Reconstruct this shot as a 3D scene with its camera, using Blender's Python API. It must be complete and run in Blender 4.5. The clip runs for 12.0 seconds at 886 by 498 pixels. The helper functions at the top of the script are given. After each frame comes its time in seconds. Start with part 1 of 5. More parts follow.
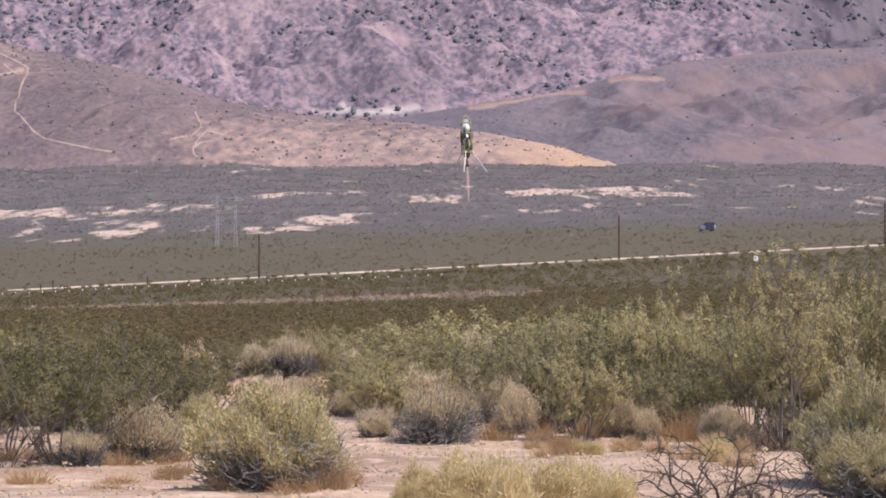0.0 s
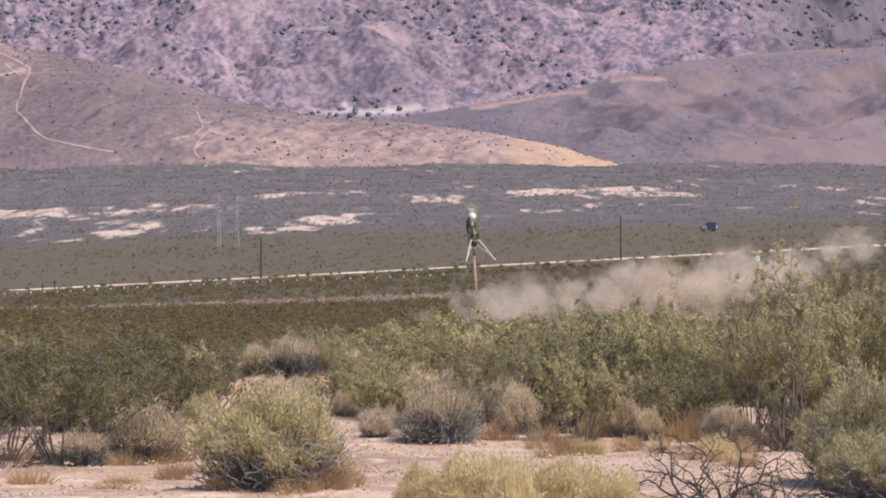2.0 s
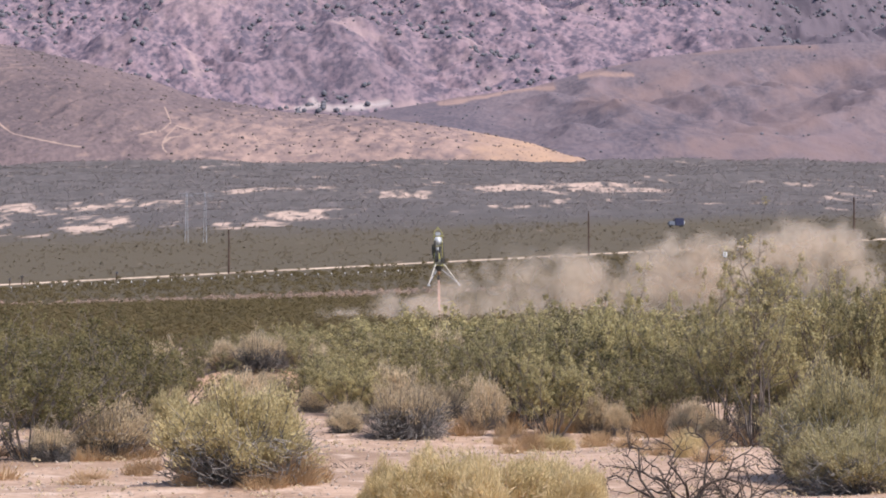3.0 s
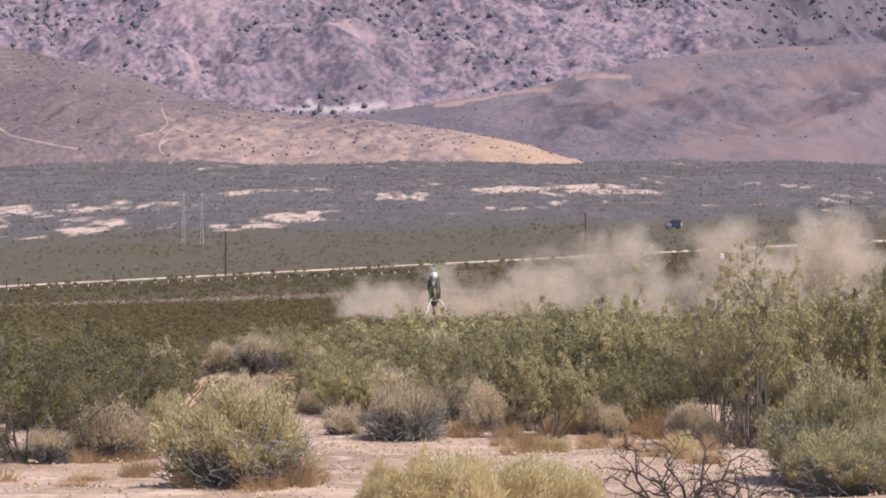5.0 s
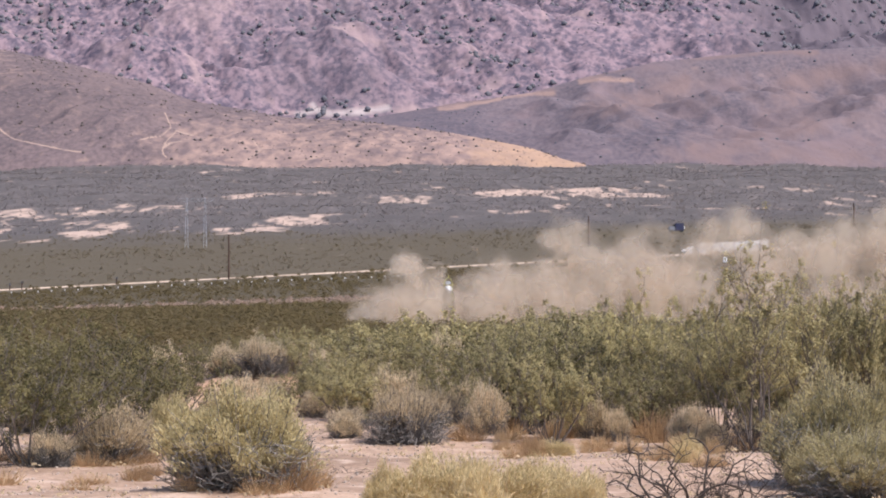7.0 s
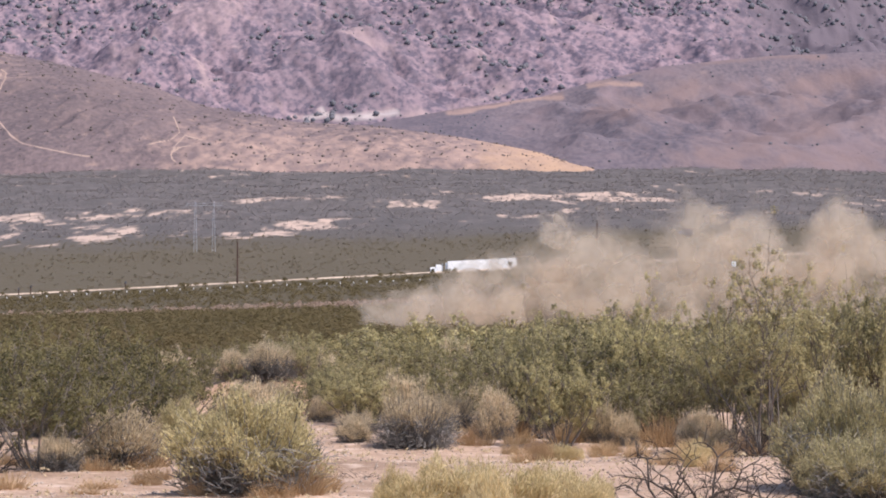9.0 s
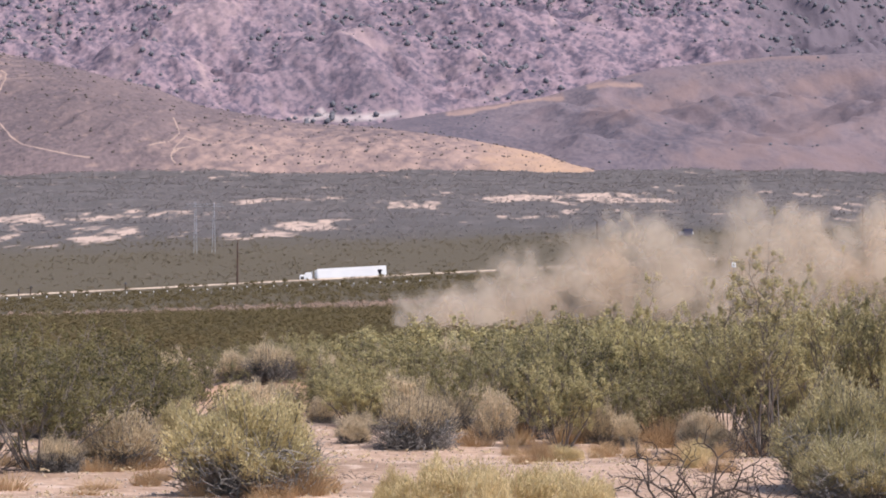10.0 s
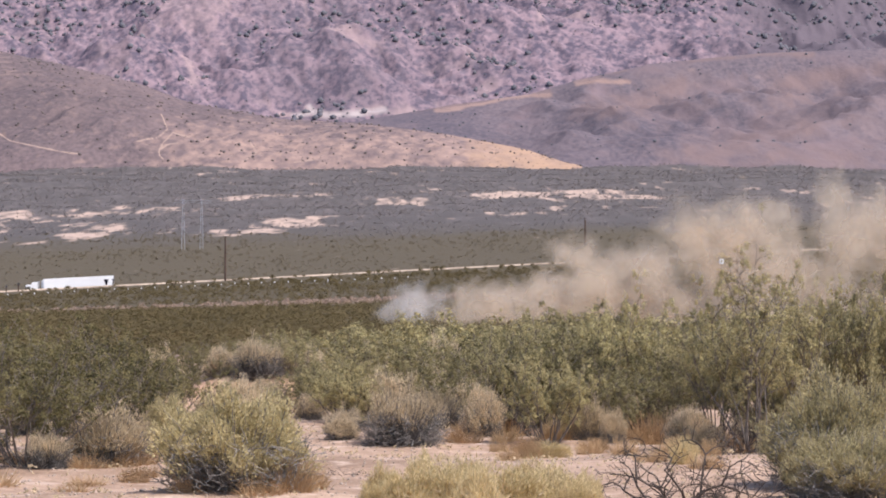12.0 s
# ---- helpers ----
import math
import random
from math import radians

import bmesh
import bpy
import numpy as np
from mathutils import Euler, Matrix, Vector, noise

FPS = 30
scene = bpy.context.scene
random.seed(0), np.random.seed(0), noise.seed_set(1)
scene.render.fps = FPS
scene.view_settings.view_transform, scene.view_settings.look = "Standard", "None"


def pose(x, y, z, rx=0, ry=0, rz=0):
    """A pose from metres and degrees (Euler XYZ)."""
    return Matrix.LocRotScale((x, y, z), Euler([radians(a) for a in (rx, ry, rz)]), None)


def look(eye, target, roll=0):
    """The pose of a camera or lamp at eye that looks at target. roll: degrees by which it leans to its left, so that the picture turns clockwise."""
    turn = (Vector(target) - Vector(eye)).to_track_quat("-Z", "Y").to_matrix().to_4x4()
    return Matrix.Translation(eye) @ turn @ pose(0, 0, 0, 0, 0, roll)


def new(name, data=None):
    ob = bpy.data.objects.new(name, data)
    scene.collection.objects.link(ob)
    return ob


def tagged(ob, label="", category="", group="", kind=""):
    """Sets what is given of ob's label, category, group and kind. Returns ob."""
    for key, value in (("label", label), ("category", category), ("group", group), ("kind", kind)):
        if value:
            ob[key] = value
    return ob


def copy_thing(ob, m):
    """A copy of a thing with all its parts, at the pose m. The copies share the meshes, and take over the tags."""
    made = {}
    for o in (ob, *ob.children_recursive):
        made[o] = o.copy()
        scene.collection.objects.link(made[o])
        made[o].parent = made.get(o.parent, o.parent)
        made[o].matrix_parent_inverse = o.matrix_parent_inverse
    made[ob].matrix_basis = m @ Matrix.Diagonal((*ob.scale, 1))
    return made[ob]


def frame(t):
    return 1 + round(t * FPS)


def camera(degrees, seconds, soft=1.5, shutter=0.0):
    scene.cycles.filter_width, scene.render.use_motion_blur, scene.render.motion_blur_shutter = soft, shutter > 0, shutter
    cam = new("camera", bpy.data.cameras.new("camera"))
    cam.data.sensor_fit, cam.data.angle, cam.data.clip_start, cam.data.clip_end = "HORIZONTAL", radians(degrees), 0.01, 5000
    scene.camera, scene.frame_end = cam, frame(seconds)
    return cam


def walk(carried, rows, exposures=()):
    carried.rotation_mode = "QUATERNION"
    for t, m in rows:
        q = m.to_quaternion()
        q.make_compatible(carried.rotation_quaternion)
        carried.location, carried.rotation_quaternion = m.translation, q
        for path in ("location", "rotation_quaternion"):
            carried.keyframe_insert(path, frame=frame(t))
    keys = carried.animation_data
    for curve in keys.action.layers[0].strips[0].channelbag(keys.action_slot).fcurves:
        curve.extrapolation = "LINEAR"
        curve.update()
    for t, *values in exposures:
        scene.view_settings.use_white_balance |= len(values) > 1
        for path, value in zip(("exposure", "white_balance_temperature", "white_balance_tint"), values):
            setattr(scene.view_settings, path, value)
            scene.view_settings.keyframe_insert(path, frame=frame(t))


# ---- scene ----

# the tripod pans: seconds, yaw and pitch in degrees
EYE = 1.55
LENS = 18.73
cam = camera(LENS, 12.0, soft=1.85)
PAN = [
    (0, 0.0000, 1.3870),
    (0.5, 0.0555, 1.3870),
    (1, 0.0555, 1.3689),
    (1.5, 0.1110, 1.3870),
    (2, 0.0374, 1.3870),
    (2.5, -0.2593, 1.3508),
    (3, -0.6465, 1.2941),
    (5, -0.7117, 1.3315),
    (5.5, -0.7756, 1.3689),
    (6, -0.8214, 1.3689),
    (6.5, -0.7382, 1.4051),
    (7, -0.6465, 1.4051),
    (9, -0.4620, 1.4980),
    (9.5, -0.4439, 1.5354),
    (10, -0.4620, 1.5173),
    (10.5, -0.4982, 1.5535),
    (11, -0.4620, 1.5342),
    (11.5, -0.5452, 1.4618),
    (12, -0.7201, 1.4425),
]
walk(cam, [(t, pose(0, 0, EYE, 90 + p, 0, w)) for t, w, p in PAN], exposures=[(0, 0.32, 6650, 16), (12, 0.32, 6650, 16)])
scene.cycles.transparent_max_bounces = 48   # many thin dust layers overlap

# ---- light ----
SUN_AZ, SUN_EL = radians(132), radians(54)   # clockwise from straight ahead
world = bpy.data.worlds.new("desert_sky")
scene.world = world
world.use_nodes = True
wn = world.node_tree.nodes
sky = wn.new("ShaderNodeTexSky")
sky.sky_type = "NISHITA"
sky.sun_disc = False
sky.sun_elevation, sky.sun_rotation = SUN_EL, SUN_AZ
sky.altitude, sky.dust_density = 850, 2.0
wn["Background"].inputs[1].default_value = 0.15
world.node_tree.links.new(sky.outputs[0], wn["Background"].inputs[0])
sun = new("sun", bpy.data.lights.new("sun", "SUN"))
sun.data.energy, sun.data.angle, sun.data.color = 4.0, radians(0.53), (1.0, 0.945, 0.875)
to_sun = Vector((math.sin(SUN_AZ) * math.cos(SUN_EL), math.cos(SUN_AZ) * math.cos(SUN_EL), math.sin(SUN_EL)))
sun.matrix_world = look(to_sun * 100, (0, 0, 0))


# ---- materials ----
def mixed(name, low, high, scale=3.0, fine=None, rough=0.9, bump=0.0, third=None, metal=0.0, island=0.0, space="Object", grit=0.6, depth=1.0):
    """Two base colours (and a third in stains) mixed by noise at two scales, with fine relief."""
    m = bpy.data.materials.new(name)
    m.use_nodes = True
    nt = m.node_tree
    n, link = nt.nodes, nt.links.new
    b = n["Principled BSDF"]
    b.inputs["Roughness"].default_value, b.inputs["Metallic"].default_value = rough, metal
    b.inputs["Specular IOR Level"].default_value = 0.25
    tc = n.new("ShaderNodeTexCoord")
    where = n.new("ShaderNodeNewGeometry").outputs["Position"] if space == "World" else tc.outputs[space]
    if depth != 1.0:
        along = n.new("ShaderNodeVectorMath")
        along.operation = "MULTIPLY"
        link(where, along.inputs[0])
        along.inputs[1].default_value = (1, depth, 1)
        where = along.outputs[0]
    big, small = n.new("ShaderNodeTexNoise"), n.new("ShaderNodeTexNoise")
    big.inputs["Scale"].default_value, small.inputs["Scale"].default_value = scale, fine or scale * 9
    big.inputs["Detail"].default_value = small.inputs["Detail"].default_value = 4
    for k in (big, small):
        link(where, k.inputs["Vector"])
    add = n.new("ShaderNodeMath")
    add.operation = "MULTIPLY_ADD"
    link(small.outputs[0], add.inputs[0])
    add.inputs[1].default_value = grit
    link(big.outputs[0], add.inputs[2])
    last = add.outputs[0]
    if island:
        g = n.new("ShaderNodeNewGeometry")
        o = n.new("ShaderNodeObjectInfo")
        a2 = n.new("ShaderNodeMath")
        a2.operation = "MULTIPLY_ADD"
        link(g.outputs["Random Per Island"], a2.inputs[0])
        a2.inputs[1].default_value = island
        link(last, a2.inputs[2])
        a3 = n.new("ShaderNodeMath")
        a3.operation = "MULTIPLY_ADD"
        link(o.outputs["Random"], a3.inputs[0])
        a3.inputs[1].default_value = island * 1.1
        link(a2.outputs[0], a3.inputs[2])
        last = a3.outputs[0]
    ramp = n.new("ShaderNodeValToRGB")
    mid = 0.5 + grit * 0.5 + island * 1.05
    e = ramp.color_ramp.elements
    e[0].position, e[0].color = max(0.0, mid - 0.2 - island * 0.5) / 2, (*low, 1)
    e[1].position, e[1].color = (mid + 0.2 + island * 0.5) / 2, (*high, 1)
    half = n.new("ShaderNodeMath")
    half.operation = "MULTIPLY"
    half.inputs[1].default_value = 0.5
    link(last, half.inputs[0])
    link(half.outputs[0], ramp.inputs[0])
    colour = ramp.outputs[0]
    if third:
        stain = n.new("ShaderNodeTexNoise")
        stain.inputs["Scale"].default_value, stain.inputs["Detail"].default_value = scale * 2.7, 6
        link(where, stain.inputs["Vector"])
        cut = n.new("ShaderNodeMapRange")
        cut.inputs["From Min"].default_value, cut.inputs["From Max"].default_value = 0.55, 0.72
        link(stain.outputs[0], cut.inputs["Value"])
        mx = n.new("ShaderNodeMix")
        mx.data_type = "RGBA"
        link(cut.outputs[0], mx.inputs["Factor"])
        link(colour, mx.inputs["A"])
        mx.inputs["B"].default_value = (*third, 1)
        colour = mx.outputs["Result"]
    link(colour, b.inputs["Base Color"])
    if bump:
        bp = n.new("ShaderNodeBump")
        bp.inputs["Strength"].default_value, bp.inputs["Distance"].default_value = 0.7, bump
        link(small.outputs[0], bp.inputs["Height"])
        link(bp.outputs[0], b.inputs["Normal"])
    return m


def masked(m, attribute, colour, soft=(0.35, 0.6), scale=0.3, spread=0.5, depth=1.0):
    """Lay a second base colour over a material where a mesh attribute and a ragged noise allow it."""
    nt = m.node_tree
    n, link = nt.nodes, nt.links.new
    b = n["Principled BSDF"]
    old = b.inputs["Base Color"].links[0].from_socket
    at = n.new("ShaderNodeAttribute")
    at.attribute_name = attribute
    no = n.new("ShaderNodeTexNoise")
    no.inputs["Scale"].default_value, no.inputs["Detail"].default_value = scale, 5
    along = n.new("ShaderNodeVectorMath")
    along.operation = "MULTIPLY"
    link(n.new("ShaderNodeNewGeometry").outputs["Position"], along.inputs[0])
    along.inputs[1].default_value = (1, depth, 1)
    link(along.outputs[0], no.inputs["Vector"])
    ad = n.new("ShaderNodeMath")
    ad.operation = "MULTIPLY_ADD"
    sub = n.new("ShaderNodeMath")
    sub.operation = "SUBTRACT"
    link(no.outputs[0], sub.inputs[0])
    sub.inputs[1].default_value = 0.5
    link(sub.outputs[0], ad.inputs[0])
    ad.inputs[1].default_value = spread
    link(at.outputs["Fac"], ad.inputs[2])
    cut = n.new("ShaderNodeMapRange")
    cut.inputs["From Min"].default_value, cut.inputs["From Max"].default_value = soft
    link(ad.outputs[0], cut.inputs["Value"])
    mx = n.new("ShaderNodeMix")
    mx.data_type = "RGBA"
    link(cut.outputs[0], mx.inputs["Factor"])
    link(old, mx.inputs["A"])
    mx.inputs["B"].default_value = (*colour, 1)
    link(mx.outputs["Result"], b.inputs["Base Color"])
    return m


def leafy(m, through_=0.3):
    """Thin leaves: part of the light passes through them."""
    n, link = m.node_tree.nodes, m.node_tree.links.new
    b = n["Principled BSDF"]
    tl, mx = n.new("ShaderNodeBsdfTranslucent"), n.new("ShaderNodeMixShader")
    link(b.inputs["Base Color"].links[0].from_socket, tl.inputs[0])
    mx.inputs[0].default_value = through_
    link(b.outputs[0], mx.inputs[1])
    link(tl.outputs[0], mx.inputs[2])
    link(mx.outputs[0], n["Material Output"].inputs[0])
    return m


def glowing(name, colour, strength, alpha):
    m = bpy.data.materials.new(name)
    m.use_nodes = True
    n, link = m.node_tree.nodes, m.node_tree.links.new
    n.remove(n["Principled BSDF"])
    em, tr, mx = n.new("ShaderNodeEmission"), n.new("ShaderNodeBsdfTransparent"), n.new("ShaderNodeMixShader")
    em.inputs[0].default_value, em.inputs[1].default_value = (*colour, 1), strength
    mx.inputs[0].default_value = alpha
    link(tr.outputs[0], mx.inputs[1])
    link(em.outputs[0], mx.inputs[2])
    link(mx.outputs[0], n["Material Output"].inputs[0])
    return m


def dusty(name, colour, density):
    """Thin dust: dense at a puff's heart, gone at its ragged rim."""
    m = bpy.data.materials.new(name)
    m.use_nodes = True
    n, link = m.node_tree.nodes, m.node_tree.links.new
    n.remove(n["Principled BSDF"])
    tc = n.new("ShaderNodeTexCoord")
    inf = n.new("ShaderNodeObjectInfo")
    ln = n.new("ShaderNodeVectorMath")
    ln.operation = "LENGTH"
    link(tc.outputs["Object"], ln.inputs[0])
    shift = n.new("ShaderNodeVectorMath")
    shift.operation = "MULTIPLY_ADD"
    cx = n.new("ShaderNodeCombineXYZ")
    for i in range(3):
        link(inf.outputs["Random"], cx.inputs[i])
    link(cx.outputs[0], shift.inputs[0])
    shift.inputs[1].default_value = (37, 91, 53)
    link(tc.outputs["Object"], shift.inputs[2])
    no = n.new("ShaderNodeTexNoise")
    no.inputs["Scale"].default_value, no.inputs["Detail"].default_value, no.inputs["Roughness"].default_value = 1.7, 2.5, 0.5
    link(shift.outputs[0], no.inputs["Vector"])
    rag = n.new("ShaderNodeMath")
    rag.operation = "MULTIPLY_ADD"
    link(no.outputs[0], rag.inputs[0])
    rag.inputs[1].default_value = 1.5
    link(ln.outputs["Value"], rag.inputs[2])
    cut = n.new("ShaderNodeMapRange")
    cut.interpolation_type = "SMOOTHSTEP"
    for k, v in (("From Min", 0.70), ("From Max", 1.48), ("To Min", density), ("To Max", 0.0)):
        cut.inputs[k].default_value = v
    link(rag.outputs[0], cut.inputs["Value"])
    di, tl, tr = n.new("ShaderNodeBsdfDiffuse"), n.new("ShaderNodeBsdfTranslucent"), n.new("ShaderNodeBsdfTransparent")
    di.inputs[0].default_value = tl.inputs[0].default_value = (*colour, 1)
    body, mx = n.new("ShaderNodeMixShader"), n.new("ShaderNodeMixShader")
    body.inputs[0].default_value = 0.5
    link(di.outputs[0], body.inputs[1])
    link(tl.outputs[0], body.inputs[2])
    link(cut.outputs[0], mx.inputs[0])
    link(tr.outputs[0], mx.inputs[1])
    link(body.outputs[0], mx.inputs[2])
    link(mx.outputs[0], n["Material Output"].inputs[0])
    return m


M_GROUND = mixed("desert_ground", (0.275, 0.185, 0.13), (0.51, 0.365, 0.277), 0.7, 11, bump=0.06, third=(0.60, 0.465, 0.38), space="World")
masked(M_GROUND, "scrub", (0.098, 0.080, 0.052), scale=0.12)
# ground greys beyond about a kilometre: haze put into its colour
masked(M_GROUND, "plain", (0.096, 0.086, 0.083), soft=(0.2, 0.8), scale=0.02)
masked(M_GROUND, "blotch", (0.140, 0.122, 0.120), soft=(0.35, 0.9), scale=0.11, spread=2.4, depth=0.3)
masked(M_GROUND, "mound", (0.50, 0.32, 0.215), soft=(0.3, 0.8), scale=1.5, spread=0.7)
masked(M_GROUND, "sand", (0.50, 0.375, 0.31), soft=(0.3, 0.8), scale=0.19, spread=1.7, depth=0.2)
M_LEAF = mixed("creosote_leaf", (0.115, 0.107, 0.054), (0.57, 0.495, 0.255), 4.5, 14, rough=0.6, island=0.35)
# creosote_leaf at about half its colour values
M_LEAF_DARKER = mixed("darker_creosote_leaf", (0.060, 0.058, 0.027), (0.295, 0.255, 0.118), 4.5, 14, rough=0.6, island=0.35)
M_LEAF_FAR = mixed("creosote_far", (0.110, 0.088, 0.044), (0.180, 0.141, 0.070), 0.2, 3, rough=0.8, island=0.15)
M_STEM = mixed("creosote_stem", (0.085, 0.074, 0.068), (0.24, 0.205, 0.18), 6, 40, island=0.3)
M_SAGE = mixed("saltbush_leaf", (0.39, 0.330, 0.178), (0.68, 0.575, 0.325), 7, 22, island=0.25)
M_SAGE_GREEN = mixed("green_saltbush_leaf", (0.32, 0.28, 0.155), (0.64, 0.55, 0.315), 6, 22, island=0.25)
M_GREY = mixed("grey_twig", (0.072, 0.068, 0.066), (0.26, 0.240, 0.225), 4, 30, island=0.4)
M_TAN = mixed("tan_twig", (0.47, 0.375, 0.245), (0.80, 0.655, 0.45), 4, 30, island=0.4)
M_STRAW = mixed("straw", (0.50, 0.395, 0.205), (0.82, 0.69, 0.42), 4, 30, island=0.4)
M_PINKGRASS = mixed("pinkish_dry_grass", (0.30, 0.22, 0.175), (0.46, 0.35, 0.28), 0.3, 3, island=0.3, space="World")
M_ORANGE = mixed("rusty_straw", (0.43, 0.295, 0.17), (0.68, 0.50, 0.31), 4, 30, island=0.4)
M_STONE = mixed("pale_stone", (0.28, 0.22, 0.18), (0.55, 0.46, 0.40), 0.5, 6, island=0.5)
M_DEAD = mixed("dead_wood", (0.030, 0.024, 0.022), (0.095, 0.075, 0.066), 8, 50, island=0.2)
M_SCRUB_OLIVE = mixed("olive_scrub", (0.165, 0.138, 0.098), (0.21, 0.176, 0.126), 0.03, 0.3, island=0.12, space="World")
# far scrub greyed against the olive: haze put into the leaf colour
M_SCRUB_HAZED = mixed("scrub", (0.210, 0.190, 0.187), (0.275, 0.245, 0.240), 0.03, 0.3, island=0.15, space="World")
# dark green made paler and bluer: distance haze put into the colour
M_JUNIPER_HAZED = mixed("juniper_hazed", (0.100, 0.105, 0.126), (0.148, 0.146, 0.168), 0.05, 0.4, island=0.4, space="World")
for k in (M_LEAF, M_LEAF_DARKER, M_LEAF_FAR, M_SAGE, M_SAGE_GREEN, M_TAN, M_STRAW, M_PINKGRASS, M_ORANGE, M_SCRUB_OLIVE, M_SCRUB_HAZED):
    leafy(k, 0.45 if k in (M_SCRUB_HAZED, M_SCRUB_OLIVE, M_LEAF_FAR) else 0.42)
# upper slope's shaded side is put into this dark base; pale soil lies below
M_HILL = mixed("foothill_soil", (0.106, 0.083, 0.090), (0.186, 0.138, 0.140), 0.006, 0.22, grit=1.0, depth=0.3, bump=1.2, third=(0.175, 0.129, 0.128), space="World")
masked(M_HILL, "pale", (0.37, 0.258, 0.218), soft=(0.15, 0.95), scale=0.09, spread=2.0, depth=0.3)
masked(M_HILL, "warm", (0.42, 0.278, 0.193), soft=(0.2, 0.9), scale=0.07, spread=1.2, depth=0.25)
masked(M_HILL, "track", (0.35, 0.256, 0.216), soft=(0.35, 0.8), scale=0.05, spread=1.2)
# brown soil shifted towards purple, the far haze put into its colour
M_DARKHILL_HAZED = mixed("dark_hill_soil_hazed", (0.105, 0.090, 0.111), (0.185, 0.147, 0.162), 0.006, 0.20, grit=1.0, depth=0.3, bump=1.2, third=(0.20, 0.15, 0.163), space="World")
masked(M_DARKHILL_HAZED, "pale", (0.198, 0.143, 0.143), soft=(0.2, 1.0), scale=0.06, spread=1.6, depth=0.25)
masked(M_DARKHILL_HAZED, "tan", (0.30, 0.208, 0.185), soft=(0.25, 0.95), scale=0.05, spread=1.5, depth=0.3)
M_HILLSHRUB = mixed("brown_hill_shrub", (0.105, 0.09, 0.092), (0.16, 0.132, 0.13), 0.05, 0.4, island=0.3, space="World")
# purple, low-contrast rock: distance haze put into the base colours
M_MOUNTAIN_HAZED = mixed("mountain_rock_hazed", (0.106, 0.090, 0.124), (0.272, 0.199, 0.229), 0.036, 0.12, bump=1.6, grit=1.7, depth=0.45, third=(0.175, 0.144, 0.178), space="World")
masked(M_MOUNTAIN_HAZED, "pale", (0.36, 0.265, 0.27), soft=(0.3, 0.8), scale=0.05, spread=0.7)
# right end darkened: slope shade put into the rock colour; spur darker too
masked(M_MOUNTAIN_HAZED, "dark", (0.128, 0.107, 0.130), soft=(0.2, 0.9), scale=0.02, spread=0.9)
masked(M_MOUNTAIN_HAZED, "quarry", (0.40, 0.345, 0.345), soft=(0.2, 1.0), scale=0.03, spread=0.8)
M_ASPHALT = mixed("asphalt", (0.045, 0.045, 0.047), (0.075, 0.072, 0.07), 0.4, 8)
M_BANK = mixed("road_bank_sand", (0.31, 0.24, 0.185), (0.58, 0.465, 0.37), 0.15, 1.2, space="World")
M_POLE = mixed("tarred_wood", (0.05, 0.03, 0.025), (0.12, 0.075, 0.06), 1.0, 12)
M_WHITE = mixed("white_paint", (0.80, 0.81, 0.83), (0.88, 0.88, 0.88), 0.3, 4, rough=0.4)
M_DARK = mixed("black_rubber", (0.02, 0.02, 0.022), (0.05, 0.05, 0.05), 2, 20)
M_GLASSY = mixed("dark_glass", (0.015, 0.018, 0.022), (0.03, 0.033, 0.04), 2, 20, rough=0.1)
M_BLUE = mixed("dark_blue_paint", (0.02, 0.025, 0.06), (0.05, 0.055, 0.11), 1, 10, rough=0.5)
M_BLUEGREY = mixed("dull_blue_grey_paint", (0.13, 0.15, 0.19), (0.20, 0.22, 0.27), 1, 10, rough=0.6)
M_STEEL = mixed("galvanised_steel", (0.38, 0.40, 0.44), (0.55, 0.57, 0.62), 0.6, 6, rough=0.5, metal=0.3)
M_TANK = mixed("bare_aluminium", (0.40, 0.40, 0.38), (0.78, 0.78, 0.76), 3.5, 14, rough=0.42, metal=0.9, bump=0.02)
# upper tank's specular brightness put into a whiter, less metallic colour
M_TANK_BRIGHT = mixed("brightened_aluminium", (0.62, 0.63, 0.64), (0.86, 0.87, 0.88), 3.5, 14, rough=0.4, metal=0.35)
M_LEG = mixed("worn_cream_paint", (0.62, 0.57, 0.50), (0.82, 0.78, 0.72), 2, 12, rough=0.5)
M_YELLOW = mixed("yellow_green_paint", (0.30, 0.29, 0.09), (0.46, 0.43, 0.18), 2, 12, rough=0.5)
M_BRACE = mixed("dark_machinery", (0.03, 0.03, 0.03), (0.12, 0.105, 0.09), 5, 25, rough=0.5)
M_COPPER = mixed("engine_copper", (0.28, 0.15, 0.08), (0.42, 0.25, 0.14), 4, 20, rough=0.4, metal=0.6)
M_PLUME = glowing("rocket_flame", (1.0, 0.62, 0.56), 0.9, 0.2)
M_DUST = dusty("dust", (0.76, 0.635, 0.51), 0.60)
M_VAPOUR = dusty("white_vapour", (0.80, 0.74, 0.69), 0.40)


# ---- helpers for shapes ----
def lattice(ix, iy, seed):
    h = (ix * 374761393 + iy * 668265263 + seed * 974711) & 0x7FFFFFFF
    h = ((h ^ (h >> 13)) * 1274126177) & 0x7FFFFFFF
    return ((h ^ (h >> 16)) & 0xFFFF) / 65535.0


